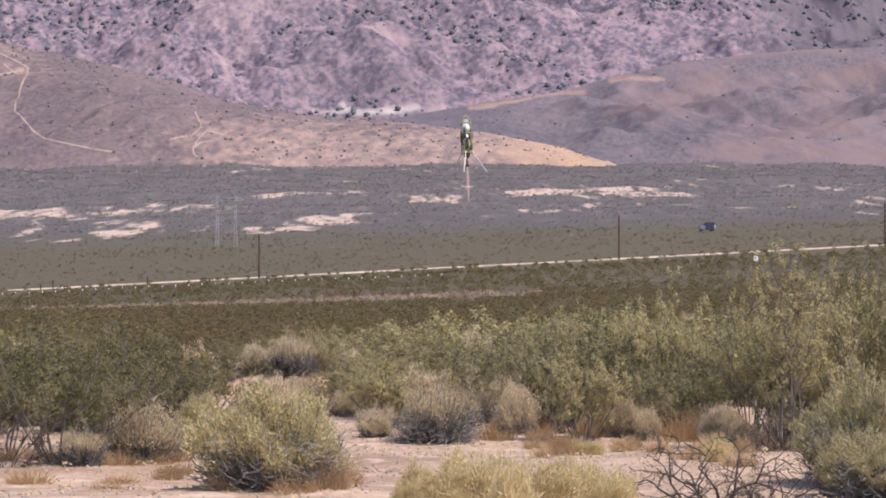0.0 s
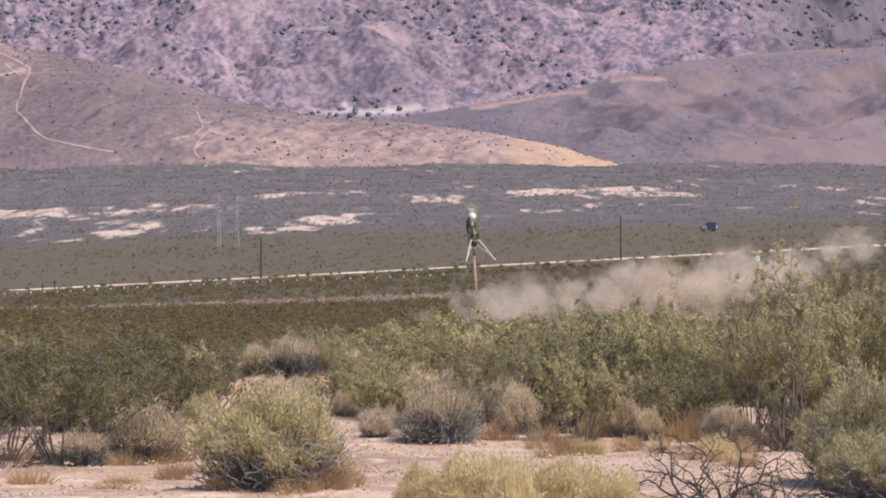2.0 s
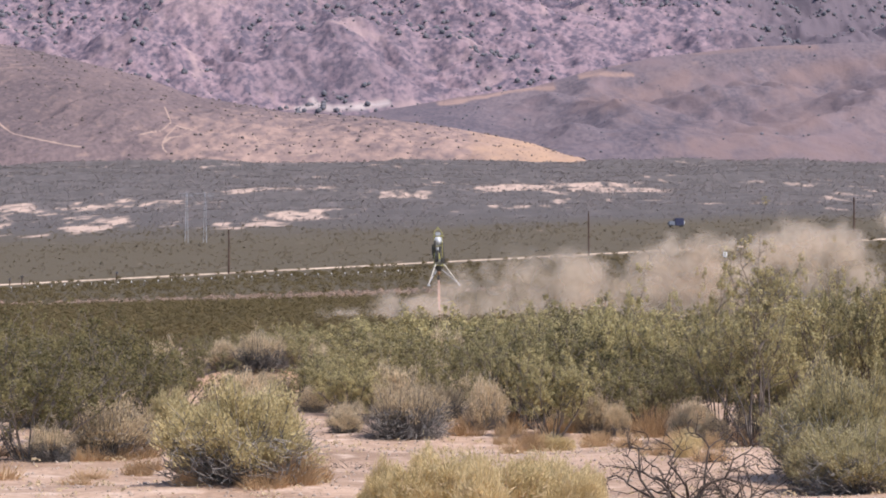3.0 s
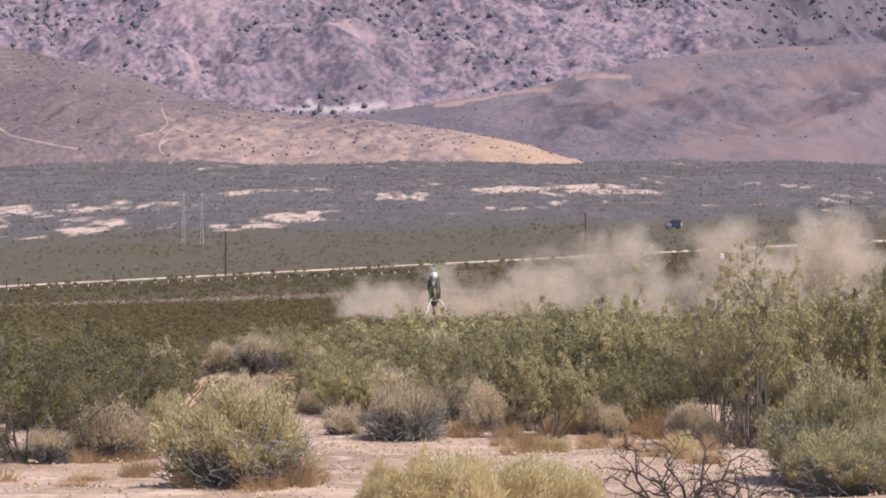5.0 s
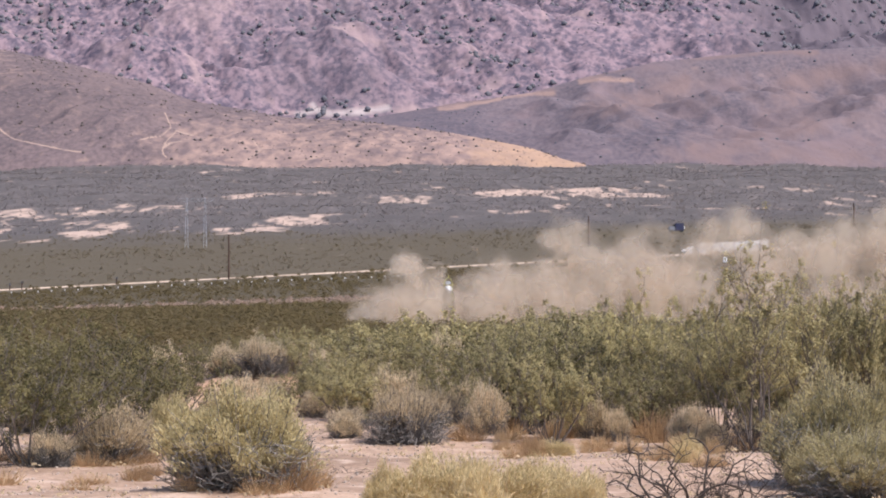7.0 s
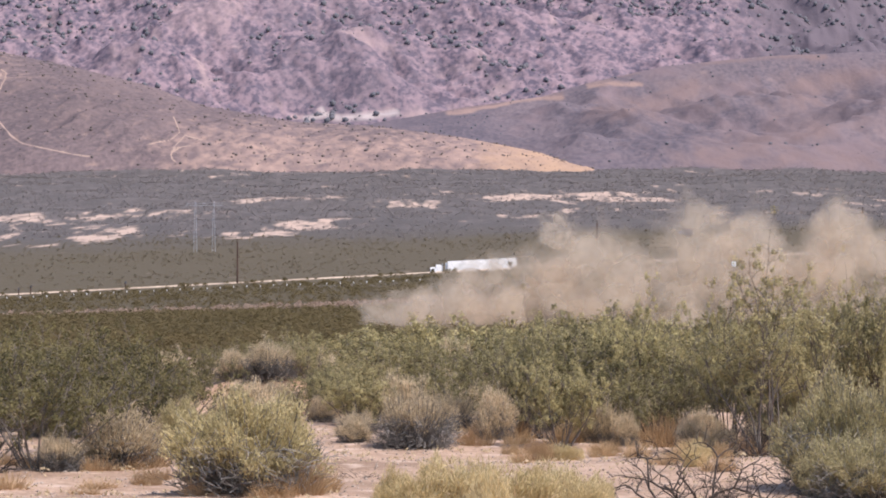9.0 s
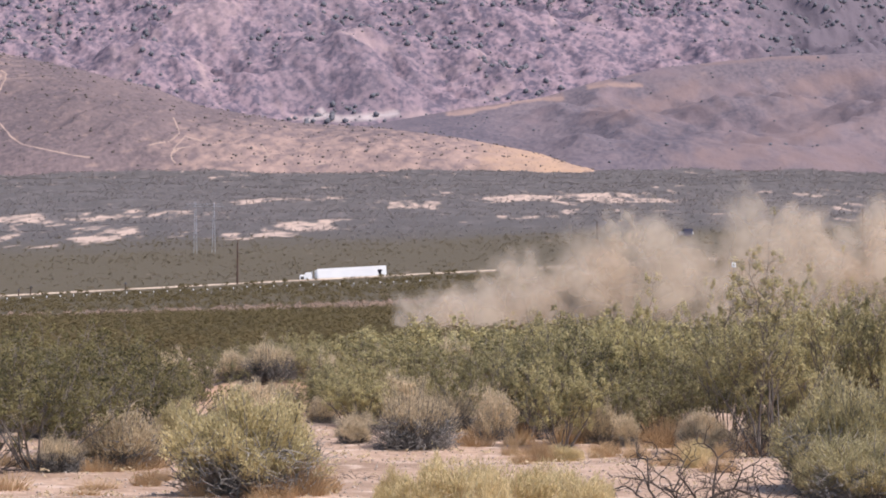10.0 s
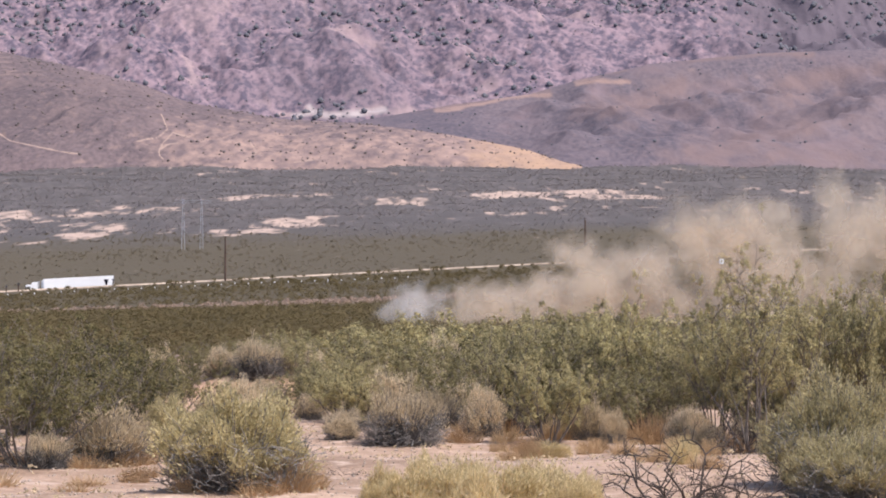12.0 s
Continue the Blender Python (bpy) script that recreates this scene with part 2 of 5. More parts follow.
def vnoise(x, y, seed=0):
    """Smooth noise from 0 to 1 over a plane of numpy arrays."""
    fx, fy = np.floor(x), np.floor(y)
    ix, iy = fx.astype(np.int64), fy.astype(np.int64)
    u, v = x - fx, y - fy
    u, v = u * u * (3 - 2 * u), v * v * (3 - 2 * v)
    a, b = lattice(ix, iy, seed), lattice(ix + 1, iy, seed)
    c, d = lattice(ix, iy + 1, seed), lattice(ix + 1, iy + 1, seed)
    return (a * (1 - u) + b * u) * (1 - v) + (c * (1 - u) + d * u) * v


def fbm(x, y, seed=0, octaves=4, ridged=False):
    total, amp, norm = 0.0, 1.0, 0.0
    for k in range(octaves):
        s = vnoise(x * 2**k, y * 2**k, seed + k * 17)
        total = total + amp * ((1 - np.abs(2 * s - 1)) if ridged else s)
        norm += amp
        amp *= 0.5
    return total / norm


def smooth(a, b, x):
    s = np.clip((x - a) / (b - a), 0, 1)
    return s * s * (3 - 2 * s)


def mesh_of(name, verts, faces, material, parent=None, label="", shade=False):
    me = bpy.data.meshes.new(name)
    if isinstance(verts, np.ndarray):
        verts = verts.tolist()
    if isinstance(faces, np.ndarray):
        faces = faces.tolist()
    me.from_pydata(verts, [], faces)
    me.materials.append(material)
    if shade:
        me.polygons.foreach_set("use_smooth", [True] * len(me.polygons))
    ob = new(name, me)
    if parent:
        ob.parent = parent
    return tagged(ob, label)


def part(name, bm, material, parent, label="", shade=False):
    me = bpy.data.meshes.new(name)
    bm.to_mesh(me)
    bm.free()
    me.materials.append(material)
    if shade:
        me.polygons.foreach_set("use_smooth", [True] * len(me.polygons))
    ob = new(name, me)
    ob.parent = parent
    return tagged(ob, label)


def box(bm, x0, x1, y0, y1, z0, z1, bevel=0.0):
    made = bmesh.ops.create_cube(bm, size=1, matrix=Matrix.Translation(((x0 + x1) / 2, (y0 + y1) / 2, (z0 + z1) / 2)) @ Matrix.Diagonal((x1 - x0, y1 - y0, z1 - z0, 1)))
    if bevel:
        edges = list({e for v in made["verts"] for e in v.link_edges})
        bmesh.ops.bevel(bm, geom=edges, offset=bevel, segments=2, affect="EDGES")
    return bm


def rod(bm, a, b, r0, r1=None, sides=8):
    a, b = Vector(a), Vector(b)
    d = b - a
    m = Matrix.Translation((a + b) / 2) @ d.to_track_quat("Z", "Y").to_matrix().to_4x4()
    bmesh.ops.create_cone(bm, cap_ends=True, segments=sides, radius1=r0, radius2=r0 if r1 is None else r1, depth=d.length, matrix=m)
    return bm


def ring(bm, centre, r, tube, sides=20):
    c = Vector(centre)
    pts = [c + Vector((math.cos(k * math.tau / sides) * r, math.sin(k * math.tau / sides) * r, 0)) for k in range(sides)]
    for k in range(sides):
        rod(bm, pts[k], pts[(k + 1) % sides], tube, sides=5)
    return bm


def turned(bm, profile, sides=24):
    """A lathe shape from (radius, height) pairs, closed at both ends."""
    rows = [[bm.verts.new((r * math.cos(k * math.tau / sides), r * math.sin(k * math.tau / sides), z)) for k in range(sides)] for r, z in profile]
    for p, q in zip(rows, rows[1:]):
        for k in range(sides):
            bm.faces.new((p[k], p[(k + 1) % sides], q[(k + 1) % sides], q[k]))
    bm.faces.new(rows[0][::-1])
    bm.faces.new(rows[-1])
    return bm


# ---- the ground ----
# heights along the view, and how far the plain leans up to the right
RISE_D = [0, 215, 300, 400, 500, 620, 640, 800, 1000, 1300, 1700, 2200, 2600, 3500, 5000]
RISE_Z = [0, 0, 0.8, 2.2, 4.3, 11.6, 12.9, 21.1, 32.3, 52.5, 80.6, 118, 148, 170, 190]
LEAN_D = [0, 280, 400, 500, 625, 900, 1700, 5000]
LEAN_S = [0, 0, 0.020, 0.033, 0.052, 0.030, 0.0, 0.0]
MOUNDS = [(-2.75, 45.5, 0.64, 1.4), (-2.0, 47.5, 0.3, 1.3), (-1.6, 29.5, 0.10, 1.0), (5.0, 25.0, 0.12, 1.2), (-1.55, 23.2, 0.08, 0.8)]


def ground_z(x, y):
    x, y = np.asarray(x, float), np.asarray(y, float)
    r = np.hypot(x, y) + 1e-6
    f = np.maximum(y, 0.0)
    b = np.clip(x / np.maximum(y, 1.0), -0.4, 0.4)
    z = np.interp(f, RISE_D, RISE_Z) + np.interp(f, LEAN_D, LEAN_S) * f * b
    z = z + (fbm(x / 3.1, y / 3.1, 3, 3) - 0.5) * 0.22 * smooth(5, 20, r)
    z = z + (fbm(x / 60, y / 60, 9, 3) - 0.5) * np.interp(r, [150, 400, 700, 1500, 2600], [0.0, 0.6, 1.2, 6.0, 12.0])
    grade = smooth(20, 9, np.abs(y - 627)) * smooth(330, 270, np.abs(x))
    cut = 2.3 * smooth(623.6, 625.2, y) * smooth(640, 634, y)
    z = z + grade * (12.0 + 0.052 * x - cut - z)
    for mx, my, h, w in MOUNDS:
        z = z + h * np.exp(-((x - mx) ** 2 + (y - my) ** 2) / (w * w))
    return z


def gz(x, y):
    return float(ground_z(np.array([x]), np.array([y]))[0])


# bright washes: bearing, distance, half width (both in thousandths of a radian and metres), strength
WASHES = [(-152, 1325, 40, 28, 1.15), (-119, 1085, 8, 44, .95), (-111, 1165, 8, 26, .8), (-66, 1062, 8, 38, .9), (-53, 1085, 5, 36, .85), (-41, 1170, 9, 48, .95),
          (-27, 1215, 8, 50, .7), (-5, 1480, 10, 60, .7), (35, 1590, 12, 60, .8), (55, 1590, 19, 100, 1.5), (86, 1510, 13, 60, .9),
          (162, 1330, 9, 50, .7), (-62, 1560, 16, 40, .5), (-30, 1560, 12, 40, .5), (-95, 1360, 20, 40, .45), (-150, 1010, 18, 20, .35),
          (40, 1200, 18, 30, .35), (120, 1240, 30, 30, .3)]


def sandiness(x, y):
    r = np.hypot(x, y)
    b = np.arctan2(x, y) * 1000
    s = np.zeros_like(r)
    wob = (fbm(b / 9, r / 60, 31, 3) - 0.5)
    for wb, wd, hb, hd, k in WASHES:
        q = ((b - wb) / hb) ** 2 + ((r - wd) / hd) ** 2
        s = np.maximum(s, k * np.exp(-q * 0.7))
    s = s * 1.2 * (0.9 + 1.6 * wob + 4.2 * (fbm(x / 7, y / 40, 33, 4) - 0.5))
    s = np.minimum(s, 0.7)
    # the pale dry strip short of the road
    strip = np.exp(-((y - 500 - 14 * wob) / 9) ** 2) * smooth(60, -20, b) * 0.75
    specks = smooth(0.60, 0.72, fbm(x / 9, y / 60, 67, 4)) * smooth(0.42, 0.62, fbm(x / 90, y / 160, 68, 2)) * smooth(900, 1150, r) * 0.62
    return np.maximum(np.maximum(s, strip), specks)


def sheet(name, bearings, ranges, height, material, attributes=(), label="", aside=0.0):
    """A height field over bearings (radians) and distances, as one mesh."""
    B, R = np.meshgrid(bearings, ranges)
    X, Y = np.sin(B) * R + aside, np.cos(B) * R
    Z = height(X, Y, B, R)
    nr, nb = B.shape
    v = np.stack([X, Y, Z], -1).reshape(-1, 3)
    i = np.arange(nr * nb).reshape(nr, nb)
    f = np.stack([i[:-1, :-1], i[:-1, 1:], i[1:, 1:], i[1:, :-1]], -1).reshape(-1, 4)
    me = bpy.data.meshes.new(name)
    me.vertices.add(len(v))
    me.vertices.foreach_set("co", v.ravel())
    me.loops.add(f.size)
    me.loops.foreach_set("vertex_index", f[:, ::-1].ravel().astype(np.int32))
    me.polygons.add(len(f))
    me.polygons.foreach_set("loop_start", np.arange(0, f.size, 4, dtype=np.int32))
    me.polygons.foreach_set("use_smooth", np.ones(len(f), bool))
    me.update(calc_edges=True)
    me.materials.append(material)
    for key, fn in attributes:
        at = me.attributes.new(key, "FLOAT", "POINT")
        at.data.foreach_set("value", fn(X, Y, B, R).ravel().astype(np.float32))
    return tagged(new(name, me), label, kind="structure")


dense = np.linspace(-0.21, 0.21, 320)
wide = np.concatenate([np.linspace(-math.pi, -0.23, 36), dense, np.linspace(0.23, math.pi, 36)])
rings = np.concatenate([np.geomspace(0.01, 14, 16), np.linspace(15, 60, 110), np.geomspace(61, 600, 70), np.linspace(604, 612, 3), np.linspace(614, 652, 56), np.linspace(657, 1000, 50), np.linspace(1006, 1750, 140), np.linspace(1770, 2700, 45), np.linspace(2750, 4950, 25)])
ground = sheet("ground", wide, rings, lambda X, Y, B, R: ground_z(X, Y), M_GROUND,
               [("mound", lambda X, Y, B, R: np.exp(-((X + 2.35) ** 2 / 5 + (Y - 45) ** 2 / 5))), ("sand", lambda X, Y, B, R: sandiness(X, Y)), ("scrub", lambda X, Y, B, R: smooth(45, 160, R) * 0.8), ("plain", lambda X, Y, B, R: smooth(750, 1250, R)), ("blotch", lambda X, Y, B, R: smooth(900, 1300, R) * 0.5)],
               "pale pinkish gravelly desert ground rising to the hills", 0.4)


# ---- hills and mountains ----
def crest(points):
    bs, zs = [p[0] / 1000 for p in points], [p[1] for p in points]
    return lambda b: np.interp(b, bs, zs)


# foothill: bearing of the crest against its elevation angle (thousandths)
FOOT = crest([(-420, 118), (-260, 112), (-165, 100), (-127, 93), (-100, 86), (-81, 79), (-47, 73.5), (-18, 72), (14, 68), (45, 62), (64, 55.5), (75, 50), (90, 40)])


def foothill_z(X, Y, B, R):
    b = B + (fbm(B * 30, R / 400, 5, 2) - 0.5) * 0.004
    top = 3150 - (b + 0.165) * 2300
    peak = FOOT(b) / 1000 * top + EYE
    base = ground_z(X, Y) - 6
    t = np.clip((R - 2380) / (top - 2380), 0, 2)
    up = np.where(t < 1, 1 - np.abs(1 - t) ** 1.35, 1 - (t - 1) ** 2 * 1.5)
    gully = 0.6 * (1 - fbm(X / 120, Y / 190, 41, 4, True)) + 0.6 * (1 - fbm((X - 0.25 * Y) / 34, Y / 260, 43, 3, True))
    return base + np.maximum(peak - base, -5) * up - gully * 26 * smooth(2400, 2600, R) * np.clip(1 - t, 0, 1) + 6 * fbm(B * 200, R / 50, 8, 3) * smooth(2380, 2600, R) * np.clip(1 - t, 0, 1)


TRACKS = [[(-165, 97), (-153, 91), (-157, 82), (-158, 75), (-152, 68), (-147, 65), (-141, 63.5)], [(-157, 88), (-162, 92)], [(-141, 63.5), (-122, 60.5)],
          [(-88, 69), (-90, 66), (-93, 61.5), (-91, 59)], [(-86, 64), (-93, 62)], [(-92, 75), (-90, 70), (-94, 66), (-101, 65)], [(-88, 69), (-82, 67)], [(-60, 66), (-57, 61), (-62, 58)], [(-43, 57), (-36, 58)], [(-155, 90), (-165, 88)]]


def near_lines(lines, width):
    """How near a hillside's point, seen as bearing and elevation angle, lies to worn tracks."""
    def fn(X, Y, B, R, Z):
        b, e = B * 1000 + 1.6 * (fbm(X / 45, Y / 45, 3, 3) - 0.5), (Z - EYE) / R * 1000 + 2.2 * (fbm(X / 45, Y / 45, 4, 3) - 0.5)
        d = np.full(b.shape, 99.0)
        for line in lines:
            for (x0, y0), (x1, y1) in zip(line, line[1:]):
                ux, uy = x1 - x0, y1 - y0
                s = np.clip(((b - x0) * ux + (e - y0) * uy) / (ux * ux + uy * uy), 0, 1)
                d = np.minimum(d, np.hypot(b - x0 - s * ux, e - y0 - s * uy))
        return np.exp(-(d / width) ** 2)
    return fn


def foot_pale(X, Y, B, R):
    b, e = B * 1000, (foothill_z(X, Y, B, R) - EYE) / R * 1000
    s = smooth(-125, -60, b) * smooth(80, 62, e) * 0.62 + smooth(-130, -165, b) * smooth(84, 90, e) * 0.4
    return s * (0.35 + 1.1 * fbm(X / 60, Y / 120, 77, 3))


def foot_warm(X, Y, B, R):
    return smooth(0, 45, B * 1000) * 0.8


def foot_track(X, Y, B, R):
    return near_lines(TRACKS, 0.33)(X, Y, B, R, foothill_z(X, Y, B, R))


hill_b = np.concatenate([np.linspace(-0.42, -0.195, 50), np.linspace(-0.19, 0.10, 860)])
tagged(sheet("foothill", hill_b, np.linspace(2380, 3350, 240), foothill_z, M_HILL, [("pale", foot_pale), ("warm", foot_warm), ("track", foot_track)],
             "tan foothill ridge with bare dirt tracks and sparse shrubs"), category="hill")

DARK = crest([(-90, 66), (-40, 70), (-18, 73), (16, 79), (45, 83), (62, 88), (90, 94), (128, 97.5), (165, 98.5), (260, 102), (430, 105)])


def darkhill_z(X, Y, B, R):
    top = 3430 - (B - 0.05) * 300
    peak = DARK(B) / 1000 * top + EYE
    base = ground_z(X, Y) - 8
    t = np.clip((R - 2500) / (top - 2500), 0, 2)
    up = np.where(t < 1, t ** 1.0, 1 - (t - 1) ** 2 * 2)
    lump = (fbm(X / 330, Y / 460, 61, 4) - 0.45) * 100 * smooth(0.02, 0.35, t) * smooth(1.0, 0.75, t)
    lump = lump * smooth(0.0, 0.09, B)
    gully = (1 - fbm(X / 150 + Y / 420, Y / 300 - X / 600, 45, 5, True)) * 48 * smooth(0.0, 0.3, t) * smooth(1.0, 0.85, t) * smooth(-0.01, 0.06, B)
    return base + np.maximum(peak - base, -5) * up + lump - gully


def dark_pale(X, Y, B, R):
    b, e = B * 1000, (darkhill_z(X, Y, B, R) - EYE) / R * 1000
    s = near_lines([[(-5, 76.5), (25, 80), (44, 85), (52, 84)], [(62, 88.5), (80, 92)], [(100, 96), (150, 97.5)]], 1.2)(X, Y, B, R, darkhill_z(X, Y, B, R)) * 1.0
    s = s + near_lines([[(62, 77), (84, 79), (101, 86)], [(120, 64), (150, 70)], [(105, 62), (165, 58)], [(140, 86), (175, 92)]], 4.0)(X, Y, B, R, darkhill_z(X, Y, B, R)) * 0.55
    s = s + smooth(55, 95, b) * 0.8 * smooth(97, 86, e) * fbm(X / 70, Y / 170, 19, 4)
    return s


tagged(sheet("dark_hill", np.concatenate([np.linspace(-0.10, 0.19, 380), np.linspace(0.195, 0.43, 50)]), np.linspace(2500, 3650, 160), darkhill_z, M_DARKHILL_HAZED, [("pale", dark_pale), ("tan", lambda X, Y, B, R: near_lines([[(10, 77), (28, 79.5), (38, 81.8), (52, 82.5)], [(62, 87), (70, 88), (82, 87)]], 1.0)(X, Y, B, R, darkhill_z(X, Y, B, R)))],
             "dark brown hills below the mountain, tinted purplish for haze"), category="hill")


def relief(X, Y, size, seed, octaves):
    """Eroded spurs: ridged noise over a warped plane, running down to the left."""
    wx = X + 0.5 * size * (fbm(X / size, Y / size, seed + 5, 3) - 0.5)
    wy = Y + 0.9 * size * (fbm(X / size, Y / size, seed + 9, 3) - 0.5)
    return fbm((wx + 0.55 * wy) / size, (wy * 0.55 - 0.3 * wx) / size, seed, octaves, True)


def mountain_z(X, Y, B, R):
    t = np.clip((R - 3600) / 1290, 0, 1)
    e = np.interp(t, [0, 0.12, 0.5, 1.0], [55, 71, 108, 150]) / 1000
    z = e * R + EYE
    k = smooth(0.0, 0.25, t)
    ridge = 4240 - 2600 * np.maximum(B + 0.03, 0) - 2600 * np.maximum(-B - 0.055, 0)
    spur = np.exp(-((R - ridge) / 80) ** 2) * smooth(-0.11, -0.07, B) * smooth(0.06, 0.02, B)
    return np.maximum(z + (relief(X, Y, 420, 21, 6) - 0.6) * 190 * k + (relief(X, Y, 120, 29, 4) - 0.6) * 46 * k + (relief(X, Y, 48, 37, 3) - 0.6) * 13 * k + spur * 42, 60)


def mountain_pale(X, Y, B, R):
    b, e = B * 1000, (mountain_z(X, Y, B, R) - EYE) / R * 1000
    s = near_lines([[(-48, 75), (-30, 75), (-20, 77), (-10, 78)], [(-38, 78), (-35, 75)]], 0.9)(X, Y, B, R, mountain_z(X, Y, B, R)) * 0.8
    return s + 0.30 * smooth(0.55, 0.8, fbm(B * 40, R / 120, 87, 4)) + 0.5 * smooth(0.62, 0.9, relief(X, Y, 95, 33, 4)) * smooth(0.4, 0.55, fbm(X / 260, Y / 260, 39, 3))


tagged(sheet("mountain", np.concatenate([np.linspace(-0.5, -0.2, 70), np.linspace(-0.195, 0.195, 640), np.linspace(0.2, 0.5, 70)]), np.linspace(3560, 4900, 220), mountain_z, M_MOUNTAIN_HAZED, [("pale", mountain_pale), ("quarry", lambda X, Y, B, R: near_lines([[(-43, 74.5), (-36, 76), (-30, 75), (-20, 75.5), (-9, 77)], [(-37, 78), (-35, 75)]], 1.3)(X, Y, B, R, mountain_z(X, Y, B, R))), ("dark", lambda X, Y, B, R: smooth(0.085, 0.15, B) * 0.95 + 0.4 * np.exp(-((B + 0.03) / 0.055) ** 2) * smooth(4350, 4150, R))],
             "eroded mountain slope in a haze-tinted pinkish purple, dotted with dark junipers"), category="mountain")


# ---- scattered far scrub ----
def tufts(name, x, y, z, w, h, material, label, seed=1, sides=5):
    """Many small ragged shrubs, each a low uneven clump, joined as one."""
    rng = np.random.default_rng(seed)
    n = len(x)
    a = np.arange(sides) * math.tau / sides
    ang = a[None, :] + rng.uniform(0, 6.28, (n, 1)) + rng.normal(0, 0.2, (n, sides))
    low = 0.55 + rng.uniform(0, 0.3, (n, sides))
    mid = 0.75 + rng.uniform(0, 0.5, (n, sides))
    rings_ = []
    for rad, hh in ((low, 0.0), (mid, 0.5)):
        hgt = hh + rng.normal(0, 0.10, (n, sides)) * (hh > 0)
        rings_.append(np.stack([x[:, None] + np.cos(ang) * rad * w[:, None] / 2, y[:, None] + np.sin(ang) * rad * w[:, None] / 2, z[:, None] + (hgt - 0.06) * h[:, None]], -1))
    top = np.stack([x + rng.normal(0, 0.12, n) * w, y + rng.normal(0, 0.12, n) * w, z + h * rng.uniform(0.85, 1.1, n)], -1)[:, None, :]
    v = np.concatenate(rings_ + [top], 1)
    per = 2 * sides + 1
    f = []
    for k in range(sides):
        k2 = (k + 1) % sides
        f += [(k, k2, sides + k2), (k, sides + k2, sides + k), (sides + k, sides + k2, 2 * sides)]
    f = (np.array(f)[None] + (np.arange(n) * per)[:, None, None]).reshape(-1, 3)
    me = bpy.data.meshes.new(name)
    me.vertices.add(n * per)
    me.vertices.foreach_set("co", v.ravel())
    me.loops.add(f.size)
    me.loops.foreach_set("vertex_index", f.ravel().astype(np.int32))
    me.polygons.add(len(f))
    me.polygons.foreach_set("loop_start", np.arange(0, f.size, 3, dtype=np.int32))
    me.update(calc_edges=True)
    me.materials.append(material)
    return tagged(new(name, me), label, "shrubs", kind="stuff")


def brush(name, x, y, z, w, h, material, label, leaves=10, size=0.3, seed=1, skyward=0.25):
    """Many small shrubs, each a ragged dome of upright flecks of foliage, joined as one."""
    g = np.random.default_rng(seed)
    n = len(x)
    a, q = g.uniform(0, 6.283, (n, leaves)), g.uniform(0, 1, (n, leaves)) ** 0.5
    e = g.uniform(0.12, 1.0, (n, leaves)) ** 0.8
    rad = np.sqrt(np.maximum(1 - e * e * 0.92, 0)) * (0.55 + 0.45 * q)
    c = np.stack([x[:, None] + np.cos(a) * rad * w[:, None] / 2, y[:, None] + np.sin(a) * rad * w[:, None] / 2,
                  z[:, None] + e * h[:, None] * (0.75 + 0.3 * g.uniform(0, 1, (n, leaves)))], -1).reshape(-1, 3)
    m = len(c)
    out = np.stack([np.cos(a) * rad, np.sin(a) * rad, e * 0.7 + skyward], -1).reshape(-1, 3) + g.normal(0, 0.28, (m, 3))
    out /= np.linalg.norm(out, axis=1)[:, None]
    up = np.stack([g.normal(0, 0.5, m), g.normal(0, 0.5, m), np.ones(m)], -1)
    side = np.cross(out, up)
    side /= np.linalg.norm(side, axis=1)[:, None] + 1e-9
    up = np.cross(side, out)
    ww = np.repeat(w, leaves) * size * g.uniform(0.6, 1.3, m)
    v = np.stack([c - side * ww[:, None] * 0.5 - up * ww[:, None] * 0.35, c + side * ww[:, None] * 0.5 - up * ww[:, None] * 0.3, c + up * ww[:, None] * 0.75 + side * (g.normal(0, 0.25, m) * ww)[:, None]], 1).reshape(-1, 3)
    me = bpy.data.meshes.new(name)
    me.vertices.add(3 * m)
    me.vertices.foreach_set("co", v.ravel())
    me.loops.add(3 * m)
    me.loops.foreach_set("vertex_index", np.arange(3 * m, dtype=np.int32))
    me.polygons.add(m)
    me.polygons.foreach_set("loop_start", np.arange(0, 3 * m, 3, dtype=np.int32))
    me.update(calc_edges=True)
    me.materials.append(material)
    return tagged(new(name, me), label, "shrubs", kind="stuff")


rng = np.random.default_rng(11)


def field(n, d0, d1, half, power=2.0):
    b = rng.uniform(-half, half, n)
    d = (rng.uniform(0, 1, n) * (d1**power - d0**power) + d0**power) ** (1 / power)
    return np.sin(b) * d, np.cos(b) * d


def clear_of_road(x, y):
    return (np.abs(y - 628) > 9) & (sandiness(x, y) < 0.4 + 0.55 * rng.uniform(0, 1, len(x)))


x, y = field(46000, 640, 2560, 0.205, 1.6)
ok = clear_of_road(x, y) & (fbm(x / 34, y / 70, 53, 4) + rng.uniform(-0.25, 0.25, len(x)) > 0.42)
x, y = x[ok], y[ok]
w = (0.7 + 1.3 * rng.uniform(0, 1, len(x)) ** 2.5) * np.interp(np.hypot(x, y), [640, 2500], [0.9, 1.8])
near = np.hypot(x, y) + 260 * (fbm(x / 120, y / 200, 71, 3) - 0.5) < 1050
x1, y1, w1 = x[near], y[near], w[near]
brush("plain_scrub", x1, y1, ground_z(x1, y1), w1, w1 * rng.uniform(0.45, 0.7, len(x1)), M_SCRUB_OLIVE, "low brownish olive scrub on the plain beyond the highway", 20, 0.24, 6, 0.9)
# the remaining, farther scrub takes the haze-greyed colour
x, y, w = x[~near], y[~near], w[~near]
